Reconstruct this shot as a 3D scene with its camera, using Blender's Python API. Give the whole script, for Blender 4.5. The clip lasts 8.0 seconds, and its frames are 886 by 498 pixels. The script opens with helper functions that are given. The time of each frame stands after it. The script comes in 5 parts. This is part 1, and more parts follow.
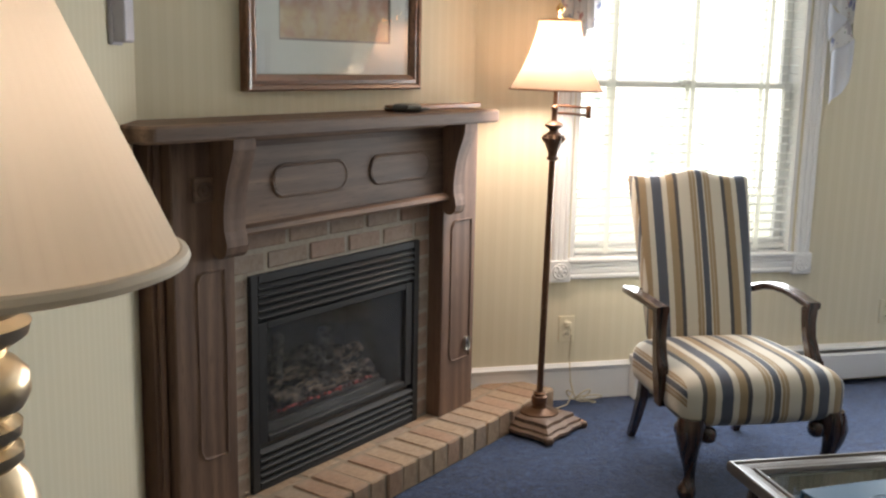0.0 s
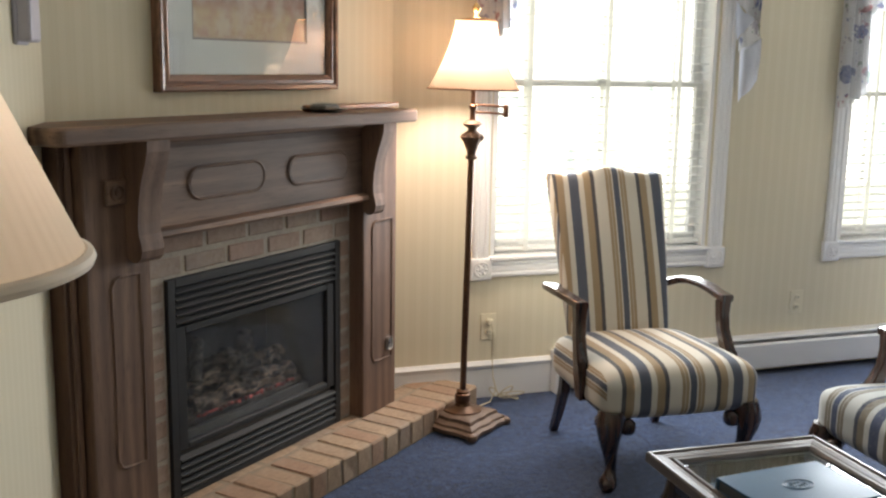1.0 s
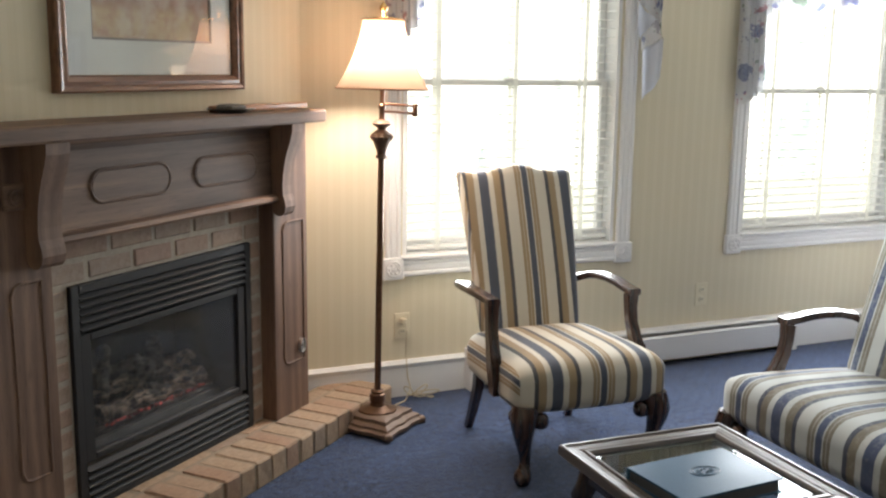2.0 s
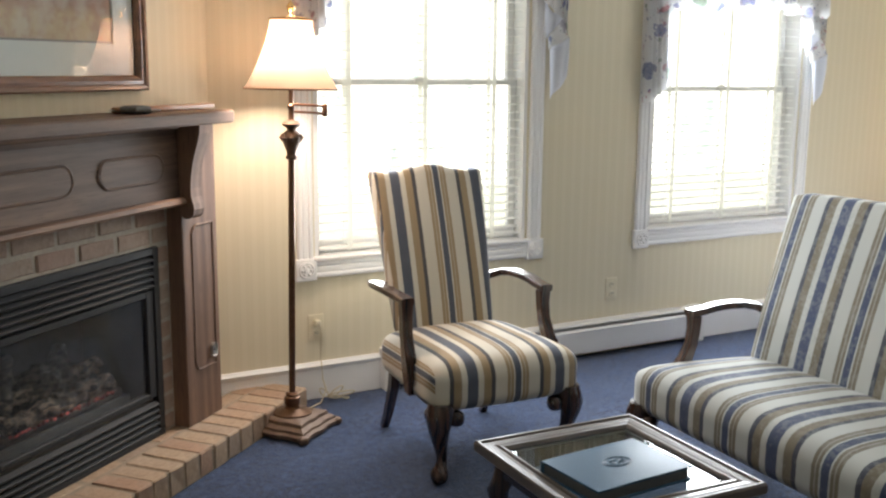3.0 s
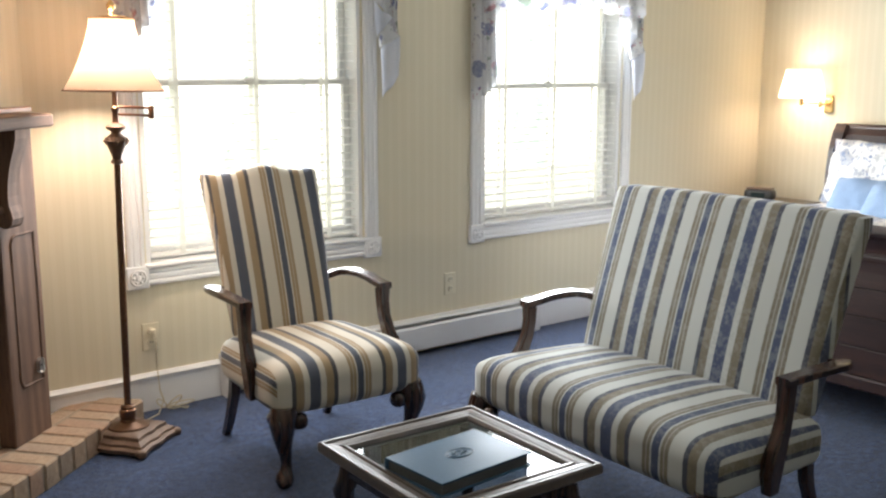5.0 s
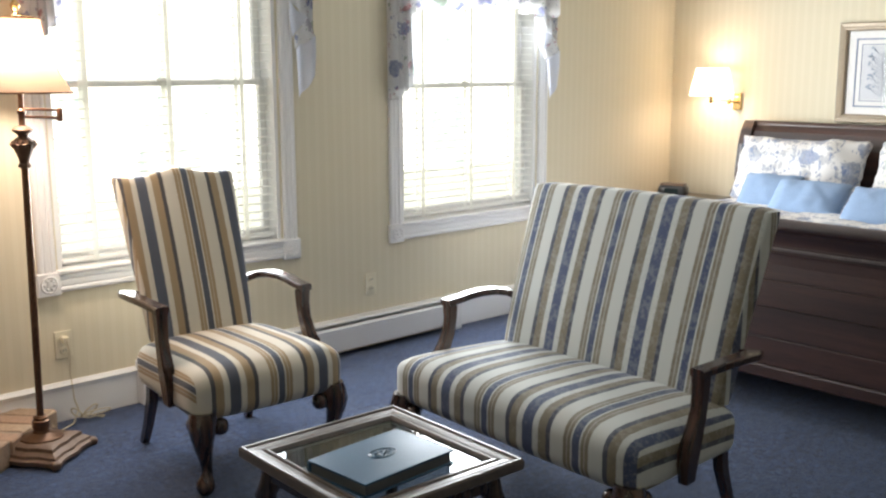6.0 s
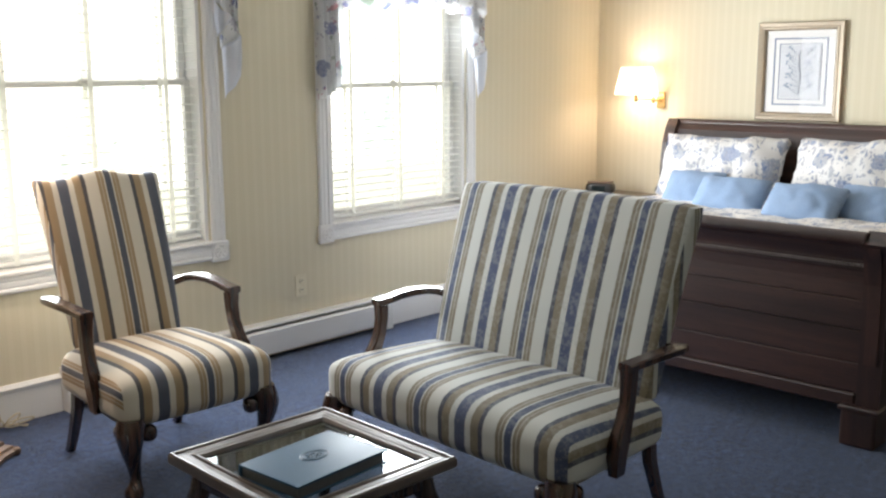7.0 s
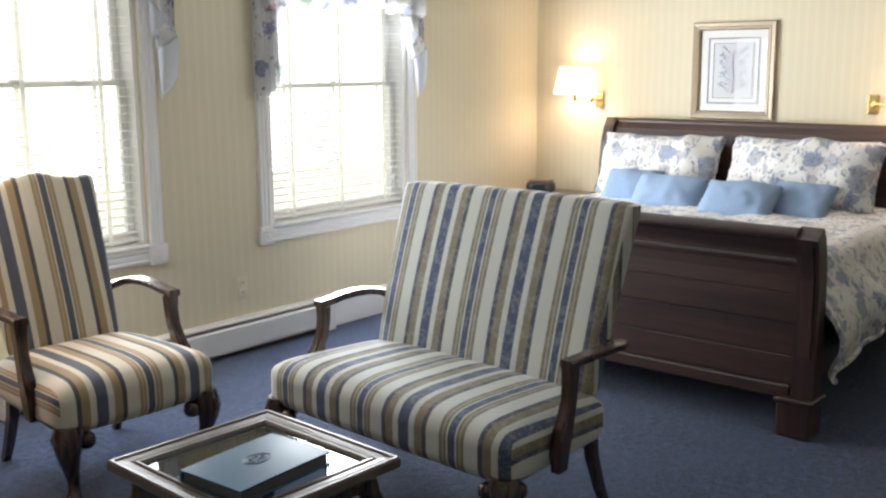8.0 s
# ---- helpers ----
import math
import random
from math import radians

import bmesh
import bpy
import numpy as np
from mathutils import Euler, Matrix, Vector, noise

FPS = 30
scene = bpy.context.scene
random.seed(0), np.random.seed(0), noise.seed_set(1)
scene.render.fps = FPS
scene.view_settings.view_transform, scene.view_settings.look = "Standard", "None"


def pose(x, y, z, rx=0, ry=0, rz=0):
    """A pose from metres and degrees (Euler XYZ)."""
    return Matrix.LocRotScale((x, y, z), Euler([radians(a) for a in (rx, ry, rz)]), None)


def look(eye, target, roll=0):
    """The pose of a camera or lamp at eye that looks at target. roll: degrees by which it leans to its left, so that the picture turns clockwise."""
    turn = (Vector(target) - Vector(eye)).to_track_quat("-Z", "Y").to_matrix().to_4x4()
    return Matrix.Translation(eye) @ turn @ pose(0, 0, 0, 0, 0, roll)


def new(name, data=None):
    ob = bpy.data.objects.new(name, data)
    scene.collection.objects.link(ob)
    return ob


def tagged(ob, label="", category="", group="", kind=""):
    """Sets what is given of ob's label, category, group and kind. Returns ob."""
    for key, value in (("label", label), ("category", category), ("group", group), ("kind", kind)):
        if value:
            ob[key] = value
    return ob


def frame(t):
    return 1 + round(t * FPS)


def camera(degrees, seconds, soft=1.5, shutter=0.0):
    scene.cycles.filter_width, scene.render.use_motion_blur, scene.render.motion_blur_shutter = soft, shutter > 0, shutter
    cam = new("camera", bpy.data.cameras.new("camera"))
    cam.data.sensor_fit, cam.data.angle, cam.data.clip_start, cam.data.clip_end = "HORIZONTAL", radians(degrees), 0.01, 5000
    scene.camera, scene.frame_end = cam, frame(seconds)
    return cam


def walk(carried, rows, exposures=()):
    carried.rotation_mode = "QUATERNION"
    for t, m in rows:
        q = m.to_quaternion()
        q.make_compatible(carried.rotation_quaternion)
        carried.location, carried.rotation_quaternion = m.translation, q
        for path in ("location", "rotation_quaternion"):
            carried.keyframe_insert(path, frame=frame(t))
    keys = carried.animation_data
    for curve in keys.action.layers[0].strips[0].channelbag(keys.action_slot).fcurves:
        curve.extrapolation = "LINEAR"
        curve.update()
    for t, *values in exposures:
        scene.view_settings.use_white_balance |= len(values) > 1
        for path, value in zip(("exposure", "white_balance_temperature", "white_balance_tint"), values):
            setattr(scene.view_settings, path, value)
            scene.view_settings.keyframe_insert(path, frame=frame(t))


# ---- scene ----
# The camera stands by the left wall and pans to the right.
U = 0.95          # the plan below is drawn in units of 0.95 m
cam = camera(47.99, 8.0, soft=2.3)
ROWS = [
    (0.0, pose(0.0000, 0.0000, 1.4700, 79.438, -1.129, -14.066)),
    (0.5, pose(0.0041, -0.0027, 1.4685, 79.496, -1.058, -16.347)),
    (1.0, pose(0.0078, -0.0054, 1.4672, 79.544, -0.952, -18.597)),
    (1.5, pose(0.0113, -0.0081, 1.4661, 79.580, -0.847, -21.119)),
    (3.0, pose(0.0200, -0.0165, 1.4638, 79.665, -0.514, -28.698)),
    (3.5, pose(0.0223, -0.0194, 1.4634, 79.664, -0.385, -31.149)),
    (4.0, pose(0.0242, -0.0222, 1.4632, 79.681, -0.270, -33.373)),
    (4.5, pose(0.0259, -0.0251, 1.4632, 79.672, -0.161, -35.702)),
    (6.0, pose(0.0293, -0.0340, 1.4641, 79.630, 0.163, -42.706)),
    (6.5, pose(0.0298, -0.0370, 1.4648, 79.605, 0.225, -44.905)),
    (7.0, pose(0.0300, -0.0400, 1.4657, 79.580, 0.259, -46.733)),
    (7.5, pose(0.0299, -0.0430, 1.4667, 79.556, 0.327, -48.533)),
    (8.0, pose(0.0296, -0.0461, 1.4679, 79.533, 0.360, -50.095)),
]
walk(cam, ROWS)

# ---- light ----
world = bpy.data.worlds.new("world")
scene.world = world
world.use_nodes = True
wt = world.node_tree
sky = wt.nodes.new("ShaderNodeTexSky")
sky.sky_type = 'NISHITA'
sky.sun_disc = False
sky.sun_elevation = radians(48)
sky.sun_rotation = radians(200)
wt.nodes["Background"].inputs["Strength"].default_value = 0.15
wt.links.new(sky.outputs["Color"], wt.nodes["Background"].inputs["Color"])


def lamp(name, kind, m, power, color, **more):
    data = bpy.data.lights.new(name, kind)
    data.energy, data.color = power, color
    for key, value in more.items():
        if key == "size":
            data.size = value
        if key == "size_y":
            data.shape, data.size_y = 'RECTANGLE', value
        if key == "radius":
            data.shadow_soft_size = value
        if key == "angle":
            data.angle = value
    ob = new(name, data)
    ob.matrix_world = m
    return ob


LX, LY = 1.4253, 3.8724        # floor lamp
TX, TY = -0.181, 0.83        # table lamp
WARM = (1.0, 0.80, 0.66)
SOFT = (1.0, 0.75, 0.57)
lamp("sun", 'SUN', look((0, 0, 10), (-4, 3.0, 0)), 4.0, (1, 0.95, 0.86), angle=radians(0.5))
# daylight entering by the two windows
for wx, power in ((2.252, 51), (4.20, 93)):
    lamp("window_daylight", 'AREA', look((wx * U, 4.185 * U, 1.26 * U), (wx * U, 0, 1.26 * U)), power, (0.91, 0.96, 1.0), size=1.02, size_y=1.04)
# bulbs of the four lamps
lamp("floor_lamp_bulb", 'POINT', pose(LX * U, LY * U, 1.610 * U), 38, WARM, radius=0.075)
lamp("sconce_bulb", 'POINT', pose(6.075 * U, 3.800 * U, 1.410 * U), 12, SOFT, radius=0.085)
lamp("sconce_bulb", 'POINT', pose(6.065 * U, 1.541 * U, 1.410 * U), 8, SOFT, radius=0.075)
lamp("table_lamp_bulb", 'POINT', pose(TX * U, TY * U, 1.494 * U), 0.55, WARM, radius=0.03)

# ---- materials ----
def material(name, color=(0.5, 0.5, 0.5), rough=0.6, metal=0.0, **more):
    """A Principled material; returns it with its tree and shader."""
    mt = bpy.data.materials.new(name)
    mt.use_nodes = True
    nt = mt.node_tree
    sh = nt.nodes["Principled BSDF"]
    sh.inputs["Base Color"].default_value = (*color, 1)
    sh.inputs["Roughness"].default_value = rough
    sh.inputs["Metallic"].default_value = metal
    for key, value in more.items():
        sh.inputs[key.replace("_", " ")].default_value = value
    return mt, nt, sh


def node(nt, kind, **inputs):
    nd = nt.nodes.new(kind)
    for key, value in inputs.items():
        nd.inputs[key.replace("_", " ")].default_value = value
    return nd


def coords(nt, scale=(1, 1, 1), kind="Object"):
    tc = nt.nodes.new("ShaderNodeTexCoord")
    mp = nt.nodes.new("ShaderNodeMapping")
    mp.inputs["Scale"].default_value = scale
    nt.links.new(tc.outputs[kind], mp.inputs["Vector"])
    return mp.outputs["Vector"]


def noise_tex(nt, vec, scale, detail=4, rough=0.6):
    nd = node(nt, "ShaderNodeTexNoise", Scale=scale, Detail=detail, Roughness=rough)
    nt.links.new(vec, nd.inputs["Vector"])
    return nd.outputs["Fac"]


def ramp(nt, fac, stops, interp='LINEAR'):
    nd = nt.nodes.new("ShaderNodeValToRGB")
    cr = nd.color_ramp
    cr.interpolation = interp
    cr.elements.remove(cr.elements[1])
    cr.elements[0].position, cr.elements[0].color = stops[0][0], (*stops[0][1], 1)
    for p, c in stops[1:]:
        cr.elements.new(p).color = (*c, 1)
    nt.links.new(fac, nd.inputs["Fac"])
    return nd.outputs["Color"]


def mix(nt, fac, a, b, blend='MIX'):
    nd = nt.nodes.new("ShaderNodeMix")
    nd.data_type, nd.blend_type = 'RGBA', blend
    for sock, value in ((nd.inputs["Factor"], fac), (nd.inputs["A"], a), (nd.inputs["B"], b)):
        if isinstance(value, bpy.types.NodeSocket):
            nt.links.new(value, sock)
        elif isinstance(value, tuple):
            sock.default_value = (*value, 1)
        else:
            sock.default_value = value
    return nd.outputs["Result"]


def math_node(nt, op, a, b=0.0):
    nd = nt.nodes.new("ShaderNodeMath")
    nd.operation = op
    for sock, value in zip(nd.inputs, (a, b)):
        if isinstance(value, bpy.types.NodeSocket):
            nt.links.new(value, sock)
        else:
            sock.default_value = value
    return nd.outputs[0]


def bump(nt, sh, height, strength=0.2, distance=0.002):
    nd = node(nt, "ShaderNodeBump", Strength=strength, Distance=distance)
    nt.links.new(height, nd.inputs["Height"])
    nt.links.new(nd.outputs["Normal"], sh.inputs["Normal"])


def base(nt, sh, color):
    nt.links.new(color, sh.inputs["Base Color"])


def make_wallpaper():
    mt, nt, sh = material("wallpaper", rough=0.85)
    sh.inputs["Specular IOR Level"].default_value = 0.12
    v = coords(nt)
    sx = nt.nodes.new("ShaderNodeSeparateXYZ")
    nt.links.new(v, sx.inputs[0])
    cyc = math_node(nt, 'FRACT', math_node(nt, 'MULTIPLY', sx.outputs["X"], 1 / 0.055))
    c = ramp(nt, cyc, [(0.0, (0.672, 0.610, 0.460)), (0.10, (0.706, 0.644, 0.496)), (0.45, (0.706, 0.644, 0.496)), (0.52, (0.672, 0.610, 0.458)),
                       (0.60, (0.695, 0.63, 0.48)), (0.68, (0.672, 0.610, 0.458)), (0.78, (0.69, 0.63, 0.478)), (1.0, (0.672, 0.610, 0.460))])
    streak = noise_tex(nt, coords(nt, (60, 60, 1.5)), 1.0, 3)
    c = mix(nt, math_node(nt, 'MULTIPLY', streak, 0.25), c, (0.67, 0.61, 0.46))
    dirt = noise_tex(nt, v, 1.3, 3)
    c = mix(nt, math_node(nt, 'MULTIPLY', dirt, 0.12), c, (0.55, 0.50, 0.37))
    base(nt, sh, c)
    bump(nt, sh, noise_tex(nt, v, 260, 2), 0.15, 0.001)
    return mt


def make_carpet():
    mt, nt, sh = material("carpet", rough=0.95)
    v = coords(nt)
    fine = noise_tex(nt, v, 95, 3, 0.8)
    tuft = noise_tex(nt, v, 34, 5, 0.85)
    mid = noise_tex(nt, v, 9, 4, 0.7)
    big = noise_tex(nt, v, 1.6, 3)
    c = ramp(nt, tuft, [(0.36, (0.004, 0.008, 0.022)), (0.50, (0.018, 0.042, 0.126)), (0.64, (0.070, 0.128, 0.275))])
    c = mix(nt, ramp(nt, fine, [(0.40, (0.65, 0.65, 0.65)), (0.58, (0, 0, 0))]), c, (0.006, 0.010, 0.026))
    c = mix(nt, ramp(nt, mid, [(0.45, (0, 0, 0)), (0.70, (0.6, 0.6, 0.6))]), c, (0.012, 0.022, 0.052))
    c = mix(nt, ramp(nt, big, [(0.40, (0, 0, 0)), (0.70, (0.35, 0.35, 0.35))]), c, (0.042, 0.072, 0.150))
    base(nt, sh, c)
    sh.inputs["Sheen Weight"].default_value = 0.15
    bump(nt, sh, tuft, 1.0, 0.014)
    return mt


def make_wood(name, dark, light, rough=0.35, axis="X", grain=1.0, coat=0.2):
    mt, nt, sh = material(name, rough=rough)
    stretch = {"X": (2, 30, 30), "Y": (30, 2, 30), "Z": (30, 30, 2)}[axis]
    v = coords(nt, tuple(s * grain for s in stretch))
    long = noise_tex(nt, v, 1.0, 6, 0.65)
    wave = node(nt, "ShaderNodeTexWave", Scale=0.35, Distortion=9.0, Detail=3.0)
    wave.bands_direction = {"X": 'Y', "Y": 'X', "Z": 'X'}[axis]
    nt.links.new(v, wave.inputs["Vector"])
    f = math_node(nt, 'ADD', math_node(nt, 'MULTIPLY', long, 0.7), math_node(nt, 'MULTIPLY', wave.outputs["Fac"], 0.3))
    c = ramp(nt, f, [(0.25, dark), (0.55, tuple((a + b) / 2 for a, b in zip(dark, light))), (0.8, light)])
    pores = noise_tex(nt, coords(nt, tuple(s * 6 for s in stretch)), 1.0, 2)
    c = mix(nt, ramp(nt, pores, [(0.55, (0, 0, 0)), (0.7, (0.5, 0.5, 0.5))]), c, tuple(a * 0.5 for a in dark))
    base(nt, sh, c)
    sh.inputs["Coat Weight"].default_value = coat
    sh.inputs["Coat Roughness"].default_value = 0.2
    bump(nt, sh, pores, 0.12, 0.001)
    return mt


def make_paint(name, color, rough=0.4):
    mt, nt, sh = material(name, rough=rough)
    v = coords(nt)
    d = noise_tex(nt, v, 6, 4)
    base(nt, sh, mix(nt, math_node(nt, 'MULTIPLY', d, 0.25), color, tuple(a * 0.86 for a in color)))
    bump(nt, sh, noise_tex(nt, v, 90, 3), 0.06, 0.001)
    return mt


def make_plain(name, color, rough=0.5, metal=0.0, vary=0.2, scale=25.0):
    mt, nt, sh = material(name, rough=rough, metal=metal)
    d = noise_tex(nt, coords(nt), scale, 4)
    base(nt, sh, mix(nt, math_node(nt, 'MULTIPLY', d, 1.0), tuple(a * (1 - vary) for a in color), tuple(min(1, a * (1 + vary)) for a in color)))
    return mt


def make_brick(name, a, b, c3):
    mt, nt, sh = material(name, rough=0.85)
    oi = nt.nodes.new("ShaderNodeObjectInfo")
    v = coords(nt)
    c = ramp(nt, oi.outputs["Random"], [(0.0, a), (0.5, b), (1.0, c3)])
    spots = noise_tex(nt, v, 40, 5, 0.7)
    c = mix(nt, ramp(nt, spots, [(0.4, (0, 0, 0)), (0.75, (0.75, 0.75, 0.75))]), c, tuple(x * 0.55 for x in a))
    pale = noise_tex(nt, v, 14, 4)
    c = mix(nt, ramp(nt, pale, [(0.5, (0, 0, 0)), (0.8, (0.6, 0.6, 0.6))]), c, (0.42, 0.33, 0.25))
    base(nt, sh, c)
    bump(nt, sh, noise_tex(nt, v, 120, 5, 0.7), 0.5, 0.003)
    return mt


def make_shade(name, color, strength, pleats=0):
    """Lit lampshade cloth: lets the bulb's light through."""
    mt = bpy.data.materials.new(name)
    mt.use_nodes = True
    nt = mt.node_tree
    nt.nodes.remove(nt.nodes["Principled BSDF"])
    out = nt.nodes["Material Output"]
    df = node(nt, "ShaderNodeBsdfDiffuse", Color=(*color, 1))
    tr = node(nt, "ShaderNodeBsdfTranslucent", Color=(*color, 1))
    mx = node(nt, "ShaderNodeMixShader", Fac=0.62)
    nt.links.new(df.outputs[0], mx.inputs[1])
    nt.links.new(tr.outputs[0], mx.inputs[2])
    weave = noise_tex(nt, coords(nt, (120, 120, 20)), 1.0, 3)
    bp = node(nt, "ShaderNodeBump", Strength=0.2, Distance=0.001)
    nt.links.new(weave, bp.inputs["Height"])
    nt.links.new(bp.outputs["Normal"], df.inputs["Normal"])
    em = node(nt, "ShaderNodeEmission", Color=(*color, 1), Strength=strength)
    ad = nt.nodes.new("ShaderNodeAddShader")
    nt.links.new(mx.outputs[0], ad.inputs[0])
    nt.links.new(em.outputs[0], ad.inputs[1])
    nt.links.new(ad.outputs[0], out.inputs["Surface"])
    return mt


def make_glass(name, tint=(1, 1, 1), rough=0.0):
    mt, nt, sh = material(name, tint, rough)
    sh.inputs["Transmission Weight"].default_value = 1.0
    sh.inputs["IOR"].default_value = 1.45
    return mt


WALLPAPER = make_wallpaper()
CARPET = make_carpet()
OAK = make_wood("oak_dark", (0.076, 0.045, 0.031), (0.335, 0.202, 0.132), 0.62, "X", 0.6, 0.0)
OAK_V = make_wood("oak_dark_upright", (0.108, 0.062, 0.043), (0.240, 0.143, 0.096), 0.62, "Z", 0.6, 0.0)
MAHOGANY = make_wood("mahogany", (0.018, 0.007, 0.005), (0.065, 0.022, 0.014), 0.25, "Z", 1.0, 0.5)
TRIM = make_paint("white_trim", (0.80, 0.80, 0.80))
CEILING = make_paint("ceiling_paint", (0.78, 0.77, 0.74), 0.8)
BRASS = make_plain("brass", (0.62, 0.42, 0.18), 0.25, 1.0)
BLACK = make_plain("black_metal", (0.017, 0.017, 0.018), 0.68, 0.0)
PLASTIC = make_plain("ivory_plastic", (0.72, 0.66, 0.50), 0.35, 0.0, 0.05)
GLASS = make_glass("clear_plastic")


def make_pane():
    """Thin clear window glass: lets light straight through, with a faint gloss."""
    mt = bpy.data.materials.new("window_glass")
    mt.use_nodes = True
    nt = mt.node_tree
    nt.nodes.remove(nt.nodes["Principled BSDF"])
    tr = node(nt, "ShaderNodeBsdfTransparent", Color=(0.97, 0.98, 0.97, 1))
    gs = node(nt, "ShaderNodeBsdfGlossy", Roughness=0.0)
    mx = node(nt, "ShaderNodeMixShader", Fac=0.05)
    nt.links.new(tr.outputs[0], mx.inputs[1])
    nt.links.new(gs.outputs[0], mx.inputs[2])
    nt.links.new(mx.outputs[0], nt.nodes["Material Output"].inputs["Surface"])
    return mt


WINDOW_GLASS = make_pane()

# ---- builders ----
def put(name, mesh, mat, parent=None, label="", smooth=False):
    ob = new(name, mesh)
    if mat is not None and not mesh.materials:
        mesh.materials.append(mat)
    if smooth:
        mesh.polygons.foreach_set("use_smooth", [True] * len(mesh.polygons))
        mesh.set_sharp_from_angle(angle=radians(smooth if smooth is not True else 40))
    ob.parent = parent
    if label:
        tagged(ob, label)
    return ob


def part(name, bm, mat, parent=None, label="", smooth=False):
    """Links a bmesh, drawn in plan units, as one mesh object."""
    bmesh.ops.recalc_face_normals(bm, faces=bm.faces)
    mesh = bpy.data.meshes.new(name)
    bm.transform(Matrix.Scale(U, 4))
    bm.to_mesh(mesh)
    bm.free()
    return put(name, mesh, mat, parent, label, smooth)


def thing(name, label, category, x=0, y=0, z=0, rz=0, group="", kind=""):
    ob = new(name)
    ob.empty_display_size = 0.1
    ob.matrix_basis = pose(x * U, y * U, z * U, 0, 0, rz)
    return tagged(ob, label, category, group, kind)


def box(bm, x0, x1, y0, y1, z0, z1, r=0.0, seg=1, m=None):
    """A box between two corners, its edges rounded by r."""
    mat = Matrix.Translation(((x0 + x1) / 2, (y0 + y1) / 2, (z0 + z1) / 2)) @ Matrix.Diagonal((x1 - x0, y1 - y0, z1 - z0, 1))
    got = bmesh.ops.create_cube(bm, size=1, matrix=mat)
    verts = got["verts"]
    if r:
        edges = list({e for v in verts for e in v.link_edges})
        res = bmesh.ops.bevel(bm, geom=edges, offset=r, segments=seg, affect='EDGES', profile=0.5)
        verts = list({v for f in res["faces"] for v in f.verts} | {v for v in verts if v.is_valid})
    if m is not None:
        bmesh.ops.transform(bm, matrix=m, verts=verts)
    return bm


def bx(x0, x1, y0, y1, z0, z1, r=0.0, seg=1, m=None):
    return box(bmesh.new(), x0, x1, y0, y1, z0, z1, r, seg, m)


def lathe(bm, prof, seg=24, x=0, y=0, flute=0, depth=0.0):
    """Turns a profile of (radius, z) round the upright axis; flute: ridges round it."""
    rings = []
    for r, z in prof:
        ring = []
        for i in range(seg):
            a = 2 * math.pi * i / seg
            rr = r * (1 + depth * math.cos(flute * a)) if flute else r
            ring.append(bm.verts.new((x + rr * math.cos(a), y + rr * math.sin(a), z)))
        rings.append(ring)
    for a, b in zip(rings, rings[1:]):
        for i in range(seg):
            bm.faces.new((a[i], a[(i + 1) % seg], b[(i + 1) % seg], b[i]))
    for ring in (rings[0], rings[-1]):
        if prof[rings.index(ring)][0] > 1e-5:
            bm.faces.new(ring)
    return bm


def loft(bm, sections, close=True, caps=True):
    """Skins a row of sections, each a list of points."""
    rings = [[bm.verts.new(p) for p in s] for s in sections]
    n = len(rings[0])
    for a, b in zip(rings, rings[1:]):
        for i in range(n if close else n - 1):
            bm.faces.new((a[i], a[(i + 1) % n], b[(i + 1) % n], b[i]))
    if caps and close:
        bm.faces.new(rings[0])
        bm.faces.new(rings[-1])
    return bm


def extrude_outline(bm, pts, axis, a, b):
    """A prism: an outline of 2D points, drawn across the axis, from a to b along it."""
    def at(p, q):
        return {"x": (q, p[0], p[1]), "y": (p[0], q, p[1]), "z": (p[0], p[1], q)}[axis]
    return loft(bm, [[at(p, a) for p in pts], [at(p, b) for p in pts]])


def tube(bm, path, radii, seg=8, flat=1.0):
    """A round bar along a path of points; radii: one number or one for each point."""
    path = [Vector(p) for p in path]
    if not isinstance(radii, (list, tuple)):
        radii = [radii] * len(path)
    secs = []
    for i, p in enumerate(path):
        d = (path[min(i + 1, len(path) - 1)] - path[max(i - 1, 0)]).normalized()
        side = d.cross(Vector((0, 0, 1)))
        side = side.normalized() if side.length > 1e-4 else Vector((1, 0, 0))
        up = side.cross(d).normalized()
        secs.append([p + radii[i] * (math.cos(2 * math.pi * k / seg) * side + flat * math.sin(2 * math.pi * k / seg) * up) for k in range(seg)])
    return loft(bm, secs)


def rect_bar(bm, path, sizes):
    """A bar of rectangular section along a path in one upright plane x = const; sizes: (width, height) at each point."""
    secs = []
    path = [Vector(p) for p in path]
    for i, p in enumerate(path):
        d = (path[min(i + 1, len(path) - 1)] - path[max(i - 1, 0)]).normalized()
        side = Vector((1, 0, 0))
        up = side.cross(d).normalized()
        w, h = sizes[i]
        secs.append([p + side * sx * w / 2 + up * sy * h / 2 for sx, sy in ((-1, -0.82), (-0.82, -1), (0.82, -1), (1, -0.82), (1, 0.82), (0.82, 1), (-0.82, 1), (-1, 0.82))])
    return loft(bm, secs)


